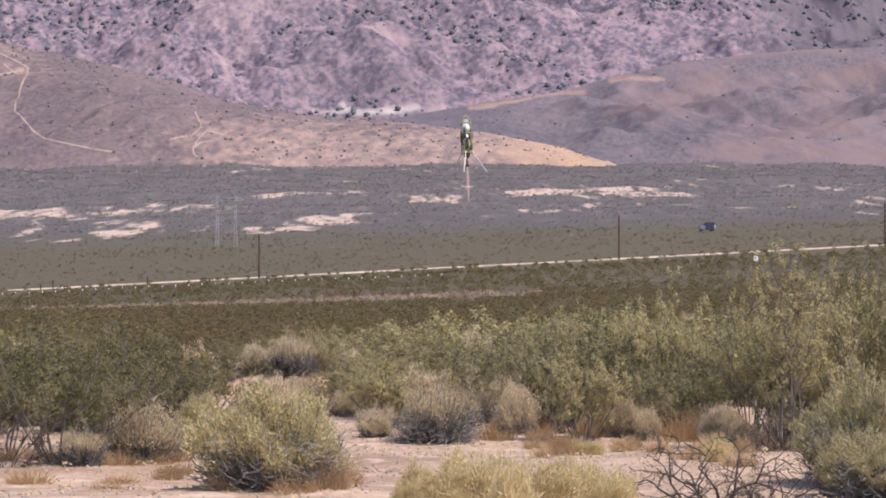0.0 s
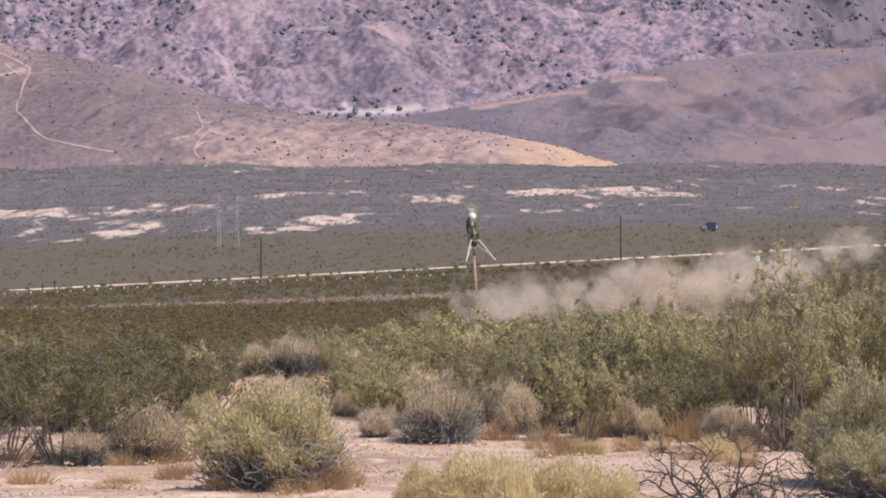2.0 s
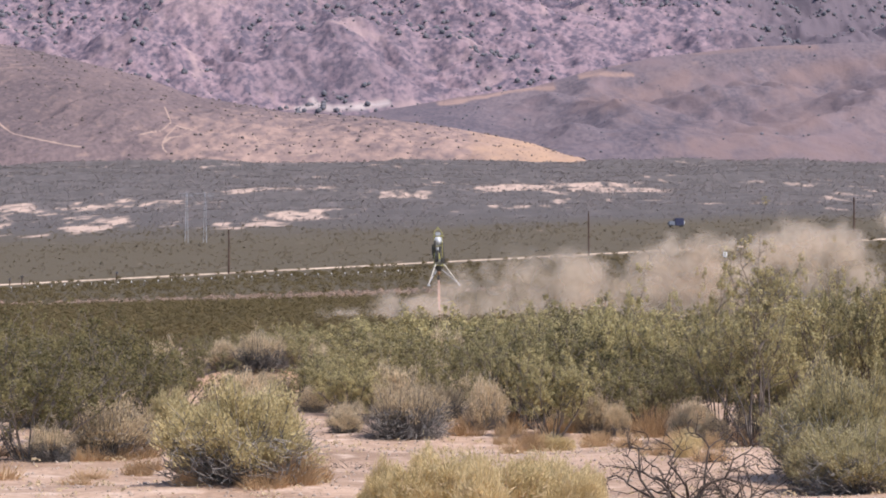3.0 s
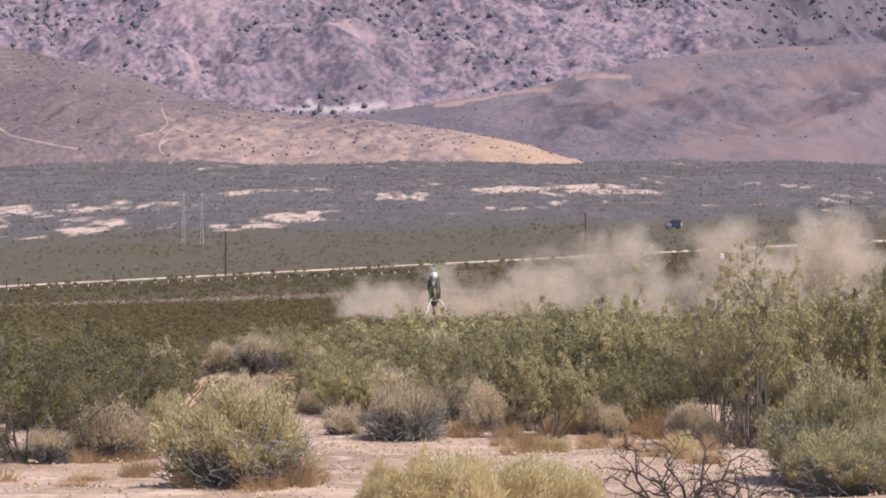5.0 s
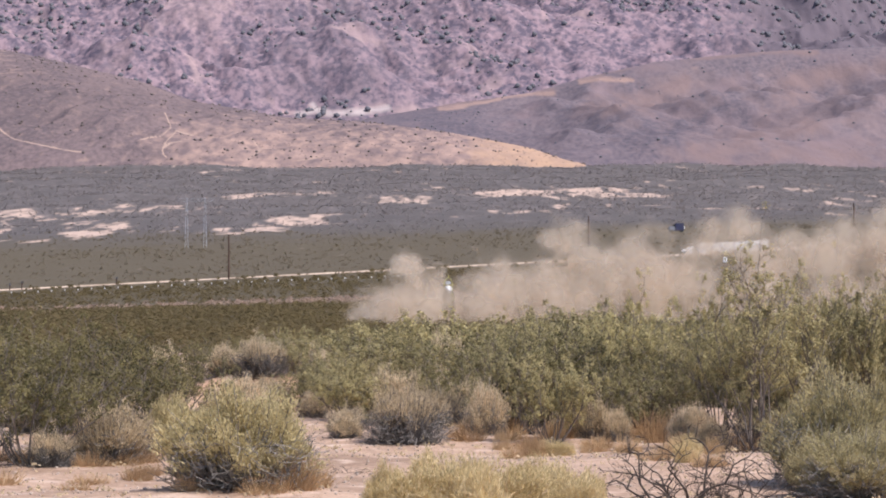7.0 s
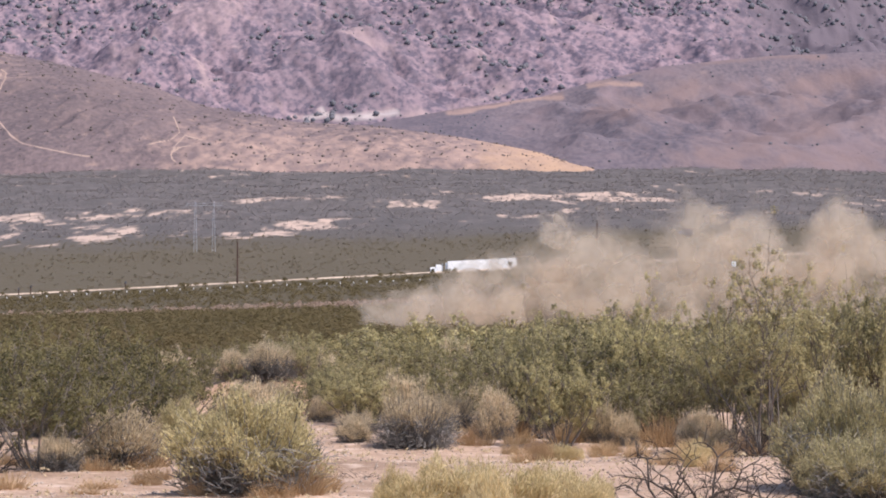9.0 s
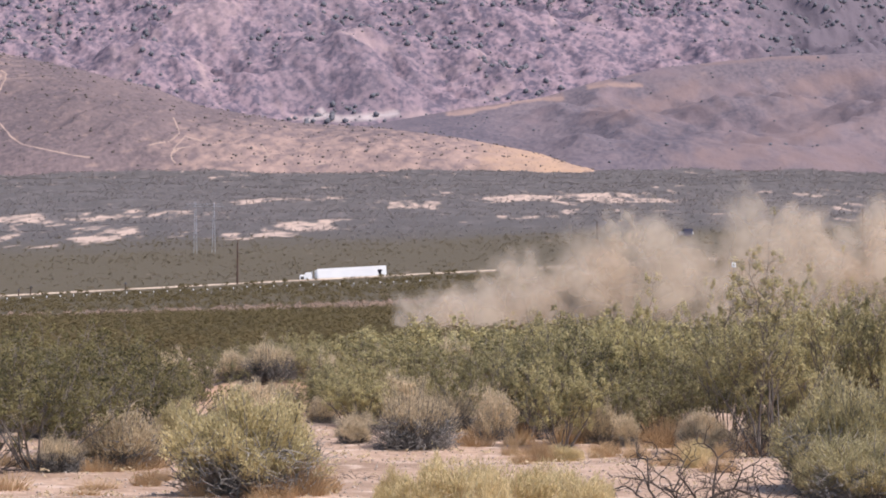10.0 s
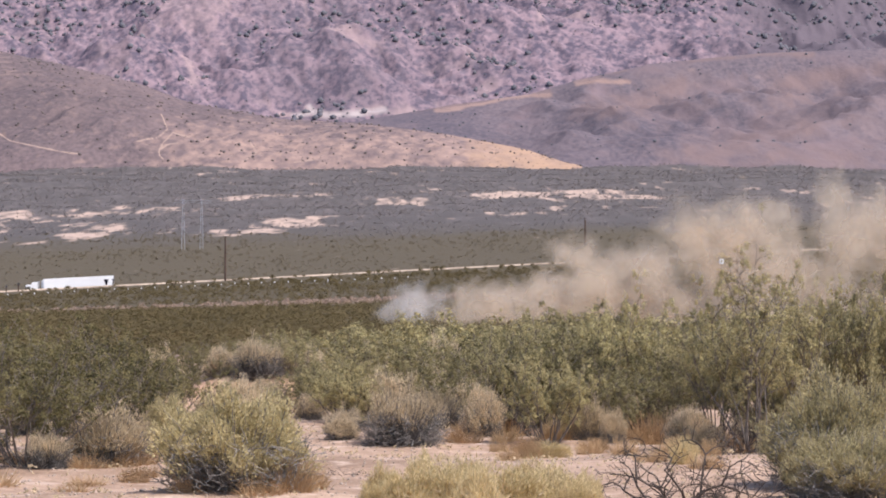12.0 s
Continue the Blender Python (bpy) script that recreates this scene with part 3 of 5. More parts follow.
brush("far_scrub", x, y, ground_z(x, y), w, w * rng.uniform(0.5, 0.8, len(x)), M_SCRUB_HAZED, "haze-greyed desert scrub covering the far plain", 13, 0.32, 2, 0.9)

x, y = field(4000, 2420, 3150, 0.21)
hb, hr = np.arctan2(x, y), np.hypot(x, y)
ok = hb < 0.07
x, y, hb, hr = x[ok], y[ok], hb[ok], hr[ok]
w = 0.9 + 3.0 * rng.uniform(0, 1, len(x)) ** 6
tufts("foothill_shrubs", x, y, foothill_z(x, y, hb, hr), w, w * 0.7, M_HILLSHRUB, "brown shrubs dotted over the tan foothill", 3)
x, y = field(2200, 2600, 3500, 0.21)
hb, hr = np.arctan2(x, y), np.hypot(x, y)
ok = hb > 0.0
x, y, hb, hr = x[ok], y[ok], hb[ok], hr[ok]
w = 0.8 + 3.6 * rng.uniform(0, 1, len(x)) ** 9
tufts("dark_hill_shrubs", x, y, darkhill_z(x, y, hb, hr), w, w * 0.7, M_JUNIPER_HAZED, "dark shrubs dotted over the purplish hills", 4)
x, y = field(17000, 3640, 4880, 0.21)
hb, hr = np.arctan2(x, y), np.hypot(x, y)
clump = fbm(hb * 26, hr / 170, 91, 3) + 0.16 * np.exp(-((hb - 0.018) / 0.018) ** 2 - ((hr - 4030) / 130) ** 2) + 0.12 * np.exp(-((hb + 0.09) / 0.03) ** 2 - ((hr - 3960) / 140) ** 2)
ok = clump + rng.uniform(-0.3, 0.15, len(x)) > 0.49
x, y, hb, hr = x[ok], y[ok], hb[ok], hr[ok]
w = np.where((rng.uniform(0, 1, len(x)) < 0.42) & (clump[ok] > 0.46), rng.uniform(5.5, 10.5, len(x)), rng.uniform(1.5, 3.6, len(x)))
tufts("mountain_junipers", x, y, mountain_z(x, y, hb, hr), w, w * 0.75, M_JUNIPER_HAZED, "dark junipers dotted over the mountain slope", 5, 6)


# ---- road, poles, fence ----
def road_z(x):
    return 12.45 + 0.052 * x


def road():
    xs = np.linspace(-700, 700, 281)
    rag = fbm(xs / 4, xs * 0, 14, 3)
    for name, rows, mat, label in (("road_bank", [(622.3, -0.75), (623.4, -0.06), (623.9, 0.0), (624.9, -1.85)], M_BANK, "pale sandy bank along the desert highway"),
                                   ("road", [(624.9, -1.9), (628.5, -1.82), (632.5, -1.9), (633.5, -2.3)], M_ASPHALT, "two-lane asphalt desert highway on a low bank")):
        v, f = [], []
        for x_, q in zip(xs, rag):
            for y_, dz in rows:
                v.append((x_, y_, road_z(np.clip(x_, -250, 250)) + dz - (0.9 * (q - 0.75) if -0.9 < dz < -0.7 else 0)))
        k = len(rows)
        for i in range(len(xs) - 1):
            for j in range(k - 1):
                f.append((i * k + j, (i + 1) * k + j, (i + 1) * k + j + 1, i * k + j + 1))
        tagged(mesh_of(name, v, f, mat, None, label), kind="structure")


def utility_pole():
    pole = tagged(new("utility_pole"), "tall dark tarred wooden utility pole beside the highway", "utility pole", "poles along the highway")
    part("shaft", rod(bmesh.new(), (0, 0, -0.6), (0, 0, 10.2), 0.24, 0.17, 10), M_POLE, pole)
    arm = part("crossarm", box(bmesh.new(), -0.08, 0.08, -0.9, 0.9, 9.55, 9.7, 0.01), M_POLE, pole)
    for s in (-0.8, 0.0, 0.8):
        bm = turned(bmesh.new(), [(0.03, 9.7), (0.06, 9.76), (0.04, 9.8), (0.06, 9.85), (0.02, 9.9)], 8)
        bmesh.ops.translate(bm, verts=bm.verts, vec=(0, s, 0))
        part("insulator", bm, M_STEEL, arm)
    return pole


def fence():
    ob = tagged(new("fence"), "wire fence of thin dark posts with white tops", "fence")
    shaft = box(bmesh.new(), -0.04, 0.04, -0.04, 0.04, -0.5, 1.2, 0.008)
    first = part("post", shaft, M_STEM, ob)
    cap = part("post_cap", box(bmesh.new(), -0.10, 0.10, -0.06, 0.06, 1.2, 1.5, 0.03), M_WHITE, first, "white painted post top")
    n, first_x = 36, -100.0
    for k in range(n):
        x_ = first_x + 2.85 * k
        z_ = gz(x_, 575)
        if k == 0:
            first.location = (x_, 575, z_)
            continue
        p, c = first.copy(), cap.copy()
        p.location = (x_, 575 + 0.2 * math.sin(k * 1.7), z_)
        scene.collection.objects.link(p)
        scene.collection.objects.link(c)
        c.parent = p
    bm = bmesh.new()
    for h in (0.5, 0.9):
        for k in range(n - 1):
            xa, xb = first_x + 2.85 * k, first_x + 2.85 * (k + 1)
            rod(bm, (xa, 575, gz(xa, 575) + h), (xb, 575, gz(xb, 575) + h), 0.006, sides=3)
    part("wire", bm, M_STEEL, ob)


def lattice_tower(x_, y_):
    """A transmission tower of two slim lattice masts and a lattice beam."""
    t = tagged(new("transmission_tower"), "pale galvanised lattice transmission tower standing in the scrub", "transmission tower")
    t.location = (x_, y_, gz(x_, y_))
    t.scale = (1, 1, 1.18)
    for s in (-3.0, 3.0):
        bm = bmesh.new()
        levels = [(-0.8, 1.2)] + [(z_, 1.1 - 0.05 * z_) for z_ in (0, 2.4, 4.8, 7.2, 9.6, 12.0, 14.2)]
        for (za, wa), (zb, wb) in zip(levels, levels[1:]):
            ca = [(s + i * wa / 2, j * wa / 2, za) for i, j in ((-1, -1), (1, -1), (1, 1), (-1, 1))]
            cb = [(s + i * wb / 2, j * wb / 2, zb) for i, j in ((-1, -1), (1, -1), (1, 1), (-1, 1))]
            for k in range(4):
                rod(bm, ca[k], cb[k], 0.032, sides=4)
                rod(bm, ca[k], cb[(k + 1) % 4], 0.018, sides=4)
        part("mast", bm, M_STEEL, t)
    bm = bmesh.new()
    for k in range(10):
        xa, xb = -6 + 1.2 * k, -4.8 + 1.2 * k
        for zz in (13.0, 13.7):
            rod(bm, (xa, 0, zz), (xb, 0, zz), 0.03, sides=4)
        rod(bm, (xa, 0, 13.0), (xb, 0, 13.7), 0.02, sides=4)
    part("beam", bm, M_STEEL, t)
    for s in (-5.6, 0.0, 5.6):
        part("insulator_string", rod(bmesh.new(), (s, 0, 13.0), (s, 0, 11.6), 0.05, sides=6), M_GLASSY, t)


def yucca(x_, y_, h, seed):
    r = random.Random(seed)
    ob = tagged(new("yucca"), "small dark spiky yucca beside the highway", "yucca", "yuccas by the road")
    ob.location = (x_, y_, gz(x_, y_) + 0.3)
    part("trunk", rod(bmesh.new(), (0, 0, -0.6), (0.05, 0, h * 0.6), 0.16, 0.12, 7), M_POLE, ob)
    bm = bmesh.new()
    for k in range(60):
        a, e = r.uniform(0, 6.28), r.uniform(-0.3, 1.4)
        d = Vector((math.cos(a) * math.cos(e), math.sin(a) * math.cos(e), math.sin(e)))
        o = Vector((0.05, 0, h * r.uniform(0.5, 0.68)))
        rod(bm, o, o + d * r.uniform(0.3, 0.55), 0.035, 0.004, 3)
    part("leaf_rosette", bm, M_JUNIPER_HAZED, ob)


def van(x_, y_):
    v = tagged(new("parked_van"), "dark blue boxy van with a pale front parked far off", "van")
    v.matrix_basis = pose(x_, y_, gz(x_, y_) + 0.25, 0, 0, 8)
    part("body", box(bmesh.new(), -0.6, 2.4, -1.0, 1.0, 0.45, 2.9, 0.15), M_BLUE, v)
    bm = box(bmesh.new(), -2.6, -0.55, -0.95, 0.95, 0.45, 1.9, 0.2)
    part("bonnet", bm, M_BLUEGREY, v, "dull blue-grey cab front")
    part("windscreen", box(bmesh.new(), -1.1, -0.62, -0.8, 0.8, 1.85, 2.5, 0.1), M_GLASSY, v)
    part("tail_light", box(bmesh.new(), 2.38, 2.6, -0.95, -0.6, 1.0, 2.0, 0.03), M_WHITE, v)
    for wx in (-1.8, 1.6):
        for wy in (-0.95, 0.95):
            part("wheel", rod(bmesh.new(), (wx, wy - 0.12, 0.4), (wx, wy + 0.12, 0.4), 0.42, sides=16), M_DARK, v)


def instrument_mast(x_, y_):
    z_ = gz(x_, y_)
    top = 4.55 - z_
    m = tagged(new("instrument_mast"), "thin dark mast carrying a small white instrument box", "mast")
    m.location = (x_, y_, z_)
    part("mast_pole", rod(bmesh.new(), (0, 0, -0.4), (0, 0, top - 0.2), 0.02, 0.015, 8), M_STEM, m)
    bx = part("instrument_box", box(bmesh.new(), -0.10, 0.10, -0.08, 0.08, top - 0.25, top + 0.02, 0.02), M_WHITE, m, "white painted box")
    part("lens_slot", box(bmesh.new(), -0.015, 0.02, -0.09, -0.07, top - 0.2, top - 0.02), M_DARK, bx)


road()
pole = utility_pole()
pole.location = (-42.4, 619.5, gz(-42.4, 619.5))
for px in (-125.5, 40.6, 102.0, 170.0):
    copy_thing(pole, pose(px, 619.5, gz(px, 619.5)))
fence()
lattice_tower(-71, 880)
yucca(-90.2, 621, 2.3, 1)
yucca(-93.0, 621, 1.6, 3)
yucca(-68.4, 621, 2.0, 2)
van(86.5, 880)
instrument_mast(16.3, 140)


# ---- the truck ----
def semi_truck():
    """Nose at the origin, tail towards +x, wheels on z = 0."""
    t = tagged(new("semi_truck"), "white semi truck with a long box trailer on the highway", "truck")
    tractor = part("tractor_frame", box(bmesh.new(), 0.4, 8.2, -0.5, 0.5, 0.65, 1.0, 0.04), M_DARK, t)
    bm = bmesh.new()
    box(bm, 0.1, 2.2, -0.95, 0.95, 0.6, 1.75, 0.22)
    part("bonnet", bm, M_WHITE, t)
    part("cab", box(bmesh.new(), 1.9, 3.4, -1.15, 1.15, 0.7, 2.95, 0.18), M_WHITE, t)
    part("sleeper", box(bmesh.new(), 3.3, 4.7, -1.2, 1.2, 0.7, 3.45, 0.16), M_WHITE, t)
    part("windscreen", box(bmesh.new(), 1.86, 1.98, -0.98, 0.98, 1.85, 2.65, 0.04), M_GLASSY, t)
    part("side_window", box(bmesh.new(), 2.2, 3.0, -1.17, -1.1, 1.8, 2.55, 0.03), M_GLASSY, t)
    part("bumper", box(bmesh.new(), -0.05, 0.2, -1.1, 1.1, 0.4, 0.85, 0.05), M_STEEL, t, "chrome bumper")
    for s in (-1.1, 1.1):
        part("exhaust_stack", rod(bmesh.new(), (4.85, s, 0.9), (4.85, s, 3.7), 0.08), M_STEEL, t)
        part("fuel_tank", rod(bmesh.new(), (3.2, s, 0.75), (4.7, s, 0.75), 0.33, sides=16), M_STEEL, t)
    box_body = part("trailer_box", box(bmesh.new(), 6.1, 22.2, -1.3, 1.3, 1.15, 4.1, 0.05), M_WHITE, t, "white trailer box")
    for k in range(14):
        xk = 7.2 + k * 1.06
        part("side_rib", box(bmesh.new(), xk - 0.03, xk + 0.03, -1.312, -1.298, 1.25, 4.0), M_WHITE, box_body)
    bm = bmesh.new()
    vs = [bm.verts.new(p) for p in ((20.1, -1.315, 3.25), (21.3, -1.315, 3.25), (20.7, -1.315, 1.75))]
    bm.faces.new(vs)
    bmesh.ops.solidify(bm, geom=bm.faces[:], thickness=0.01)
    part("side_mark", bm, M_BLUE, box_body, "dark blue triangular mark")
    part("refrigeration_unit", box(bmesh.new(), 5.55, 6.1, -0.9, 0.9, 2.0, 3.8, 0.1), M_WHITE, t)
    part("mudflap", box(bmesh.new(), 21.3, 21.34, -1.2, 1.2, 0.3, 1.0), M_DARK, t)
    part("landing_leg", box(bmesh.new(), 9.2, 9.4, -0.9, 0.9, 0.3, 1.15, 0.03), M_STEEL, t)
    for wx in (1.1, 6.2, 7.5, 19.0, 20.3):
        for s in (-1.1, 1.1):
            wheel = part("wheel", rod(bmesh.new(), (wx, s - 0.16, 0.52), (wx, s + 0.16, 0.52), 0.52, sides=20), M_DARK, t)
            part("rim", rod(bmesh.new(), (wx, s - 0.18, 0.52), (wx, s + 0.18, 0.52), 0.27, sides=14), M_STEEL, wheel)
    return t


truck = semi_truck()


# ---- the rocket ----
def rocket_lander():
    """Feet at z = 0, top of the cage at 4.6 m."""
    r = tagged(new("rocket_lander"), "slim silver test rocket with a yellow-green frame and splayed pale legs", "rocket")
    part("lower_tank", turned(bmesh.new(), [(0.05, 1.62), (0.24, 1.68), (0.34, 1.82), (0.36, 2.0), (0.36, 2.75), (0.34, 2.92), (0.24, 3.05), (0.05, 3.1)]), M_TANK, r, "polished metal tank", True)
    part("upper_tank", turned(bmesh.new(), [(0.05, 3.18), (0.22, 3.23), (0.32, 3.38), (0.34, 3.55), (0.32, 3.72), (0.22, 3.87), (0.05, 3.92)]), M_TANK_BRIGHT, r, "round metal tank whitened for its glint", True)
    for k in range(4):
        a = math.tau * (k + 0.5) / 4
        c, s = math.cos(a), math.sin(a)
        bm = bmesh.new()
        rod(bm, (c * 0.46, s * 0.46, 1.55), (c * 0.46, s * 0.46, 3.95), 0.028)
        pts = [(c * 0.46 * math.cos(q), s * 0.46 * math.cos(q), 3.95 + 0.6 * math.sin(q)) for q in (0, 0.4, 0.8, 1.2, 1.5)]
        for p, q in zip(pts, pts[1:]):
            rod(bm, p, q, 0.026)
        part("longeron", bm, M_YELLOW, r, "yellow-green tube")
    for z_ in (1.6, 2.4, 3.15, 3.95):
        part("hoop", ring(bmesh.new(), (0, 0, z_), 0.46, 0.026), M_YELLOW if z_ != 2.4 else M_BRACE, r)
    for k, a in enumerate((0.2, 1.9, 3.3, 4.1, 4.6, 5.1, 5.7)):
        c, s = math.cos(a) * 0.43, math.sin(a) * 0.43
        part("pressure_bottle", turned(bmesh.new(), [(0.02, 0.0), (0.09, 0.05), (0.1, 0.2), (0.1, 0.75), (0.08, 0.88), (0.02, 0.92)], 12), M_BRACE, r, shade=True).location = (c, s, 1.75 + 0.32 * k % 1.1)
    for a in (0.9, 2.6, 3.9, 5.8):
        c, s = math.cos(a) * 0.41, math.sin(a) * 0.41
        part("feed_pipe", rod(bmesh.new(), (c, s, 1.4), (c * 0.95, s * 0.95, 3.4), 0.03), M_BRACE, r)
    for a in (4.35, 4.9, 5.4, 3.7):
        c, s = math.cos(a) * 0.44, math.sin(a) * 0.44
        part("equipment_box", box(bmesh.new(), c - 0.09, c + 0.09, s - 0.06, s + 0.06, 1.7 + 0.4 * (a % 1.3), 2.15 + 0.45 * (a % 1.3), 0.02), M_BRACE if a != 4.9 else M_YELLOW, r)
    for q in range(4):
        a0, a1 = math.tau * (q + 0.5) / 4, math.tau * (q + 1.5) / 4
        part("diagonal_brace", rod(bmesh.new(), (math.cos(a0) * 0.46, math.sin(a0) * 0.46, 2.4), (math.cos(a1) * 0.46, math.sin(a1) * 0.46, 3.15), 0.018), M_BRACE, r)
    part("avionics_box", box(bmesh.new(), -0.2, 0.2, -0.2, 0.2, 3.98, 4.25, 0.03), M_STEEL, r)
    part("antenna", rod(bmesh.new(), (0, 0, 4.5), (0, 0, 4.72), 0.04), M_YELLOW, r)
    part("engine_mount", rod(bmesh.new(), (0, 0, 1.15), (0, 0, 1.62), 0.16, 0.34, 12), M_BRACE, r)
    part("chamber", turned(bmesh.new(), [(0.10, 0.85), (0.13, 0.92), (0.13, 1.15)], 16), M_COPPER, r, shade=True)
    part("nozzle", turned(bmesh.new(), [(0.15, 0.45), (0.12, 0.62), (0.07, 0.80), (0.10, 0.88)], 18), M_BRACE, r, "dark engine bell", True)
    for k in range(3):
        a = math.tau * k / 3
        c, s = math.cos(a), math.sin(a)
        leg = part("leg", rod(bmesh.new(), (c * 0.42, s * 0.42, 1.72), (c * 1.62, s * 1.62, 0.08), 0.042, 0.028, 10), M_LEG, r, "pale landing leg")
        part("strut", rod(bmesh.new(), (c * 0.30, s * 0.30, 1.25), (c * 1.5, s * 1.5, 0.2), 0.02), M_STEEL, leg)
        part("foot_pad", turned(bmesh.new(), [(0.11, 0.0), (0.12, 0.03), (0.05, 0.08)], 12), M_STEEL, leg).location = (c * 1.62, s * 1.62, 0)
    bm = turned(bmesh.new(), [(0.06, 0.5), (0.09, 0.0), (0.10, -0.9), (0.08, -1.7), (0.02, -2.5)], 14)
    part("exhaust_flame", bm, M_PLUME, r, "thin pale pink exhaust flame", True)
    return r


rocket = rocket_lander()


# ---- shrubs ----
def tube(v, f, pts, r0, r1, sides=3):
    """Add a tapering twig along points."""
    base = len(v)
    n = len(pts)
    for i, p in enumerate(pts):
        d = (pts[min(i + 1, n - 1)] - pts[max(i - 1, 0)]).normalized()
        side = d.cross(Vector((0.3, 0.9, 0.2))).normalized()
        up = side.cross(d)
        r = r0 + (r1 - r0) * i / (n - 1)
        for k in range(sides):
            a = k * math.tau / sides
            v.append(tuple(p + (side * math.cos(a) + up * math.sin(a)) * r))
    for i in range(n - 1):
        for k in range(sides):
            k2 = (k + 1) % sides
            f.append((base + i * sides + k, base + i * sides + k2, base + (i + 1) * sides + k2, base + (i + 1) * sides + k))


def bent(r, start, d, length, steps, wander, lift):
    pts, p, d = [start], start.copy(), d.normalized()
    for _ in range(steps):
        d = (d + Vector((r.gauss(0, wander), r.gauss(0, wander), r.gauss(0, wander) + lift))).normalized()
        p = p + d * (length / steps)
        pts.append(p)
    return pts


def leaf(v, f, p, d, r, size, wide, out):
    """One small pointed leaf at p along d, its flat side turned roughly outwards."""
    n = out * 0.55 + Vector((r.gauss(0, 0.38), r.gauss(0, 0.38), r.gauss(0.25, 0.35)))
    side = n.cross(d)
    if side.length < 1e-4:
        return
    side = side.normalized() * size * wide
    i = len(v)
    v += [tuple(p - side), tuple(p + side), tuple(p + d * size)]
    f.append((i, i + 1, i + 2))


def creosote(seed, h, w, stems=14, branches=5, clumps=6, leaves=30, size=0.025, puff=0.058):
    """An open, spreading shrub: wiry stems fan out from one root, fork, and end in small leaf clumps."""
    r = random.Random(seed)
    g = np.random.default_rng(seed)
    sv, sf, hearts = [], [], []
    for i in range(stems):
        a, out = i * 2.4 + r.uniform(-0.4, 0.4), math.sqrt((i + 0.5) / stems) * r.uniform(0.85, 1.1)
        away = Vector((math.cos(a), math.sin(a), 0))
        tall = r.uniform(0.72, 1.0) * (1.0 - 0.38 * out * out)
        main = bent(r, away * 0.07 + Vector((0, 0, -0.06)), away * (0.55 * w * out + 0.05) + Vector((0, 0, h * tall * 0.8)), math.hypot(0.5 * w * out, h * tall), 7, 0.13, 0.05)
        fit = min(1.0, h * tall / max(0.01, main[-1].z))
        main = [Vector((p.x, p.y, p.z * fit)) for p in main]
        tube(sv, sf, main, 0.014, 0.004, 4)
        for k in range(branches):
            s = 0.36 + 0.64 * (k + r.random()) / branches
            j = min(6, int(s * 7))
            o = main[j].lerp(main[j + 1], r.random())
            turn = r.uniform(0, math.tau)
            d = (main[j + 1] - main[j]).normalized() * 0.8 + Vector((math.cos(turn) * 0.8, math.sin(turn) * 0.8, r.uniform(0.0, 0.6)))
            br = bent(r, o, d, r.uniform(0.18, 0.36) * h, 4, 0.2, 0.10)
            tube(sv, sf, br, 0.006, 0.003)
            for c in range(clumps):
                q = r.random() ** 0.6 * 3.99
                o2 = br[int(q)].lerp(br[int(q) + 1], q % 1)
                tw = bent(r, o2, Vector((r.gauss(0, 0.8), r.gauss(0, 0.8), r.gauss(0.5, 0.5))), r.uniform(0.05, 0.13) * h, 1, 0.2, 0.1)
                tube(sv, sf, tw, 0.003, 0.002)
                hearts.append((*tw[-1], puff * r.uniform(0.6, 1.35)))
        hearts.append((*main[-1], puff))
    hearts = np.array(hearts)
    n = len(hearts)
    spread = g.normal(0, 1, (n, leaves, 3))
    spread /= np.linalg.norm(spread, axis=2)[:, :, None]
    p = hearts[:, None, :3] + spread * (g.uniform(0.2, 1.0, (n, leaves, 1)) ** 0.5) * hearts[:, None, 3:4] * np.array([1, 1, 1.15])
    whole = hearts[:, None, :3] - np.array([0, 0, 0.35 * h])
    whole = whole / (np.linalg.norm(whole, axis=2)[:, :, None] + 1e-6)
    face = (spread * 0.9 + whole * 0.5 + np.array([0, 0, 0.25]) + g.normal(0, 0.35, (n, leaves, 3))).reshape(-1, 3)
    return sv, sf, *blades(g, p.reshape(-1, 3), face, size, 0.38)


def blades(g, p, face, size, wide):
    """Pointed leaves at the points p, their flat sides turned to face."""
    m = len(p)
    d = np.cross(face, g.normal(0, 1, (m, 3)) + np.array([0.0, 0.0, 0.1]))
    d /= np.linalg.norm(d, axis=1)[:, None] + 1e-9
    d *= np.where(d[:, 2:3] < 0, np.where(g.uniform(0, 1, (m, 1)) < 0.6, -1, 1), 1)
    side = np.cross(face, d)
    side /= np.linalg.norm(side, axis=1)[:, None] + 1e-9
    k = size * g.uniform(0.6, 1.4, (m, 1))
    v = np.stack([p - side * k * wide, p + side * k * wide, p + d * k], 1).reshape(-1, 3)
    return [tuple(q) for q in v.tolist()], np.arange(3 * m).reshape(-1, 3).tolist()


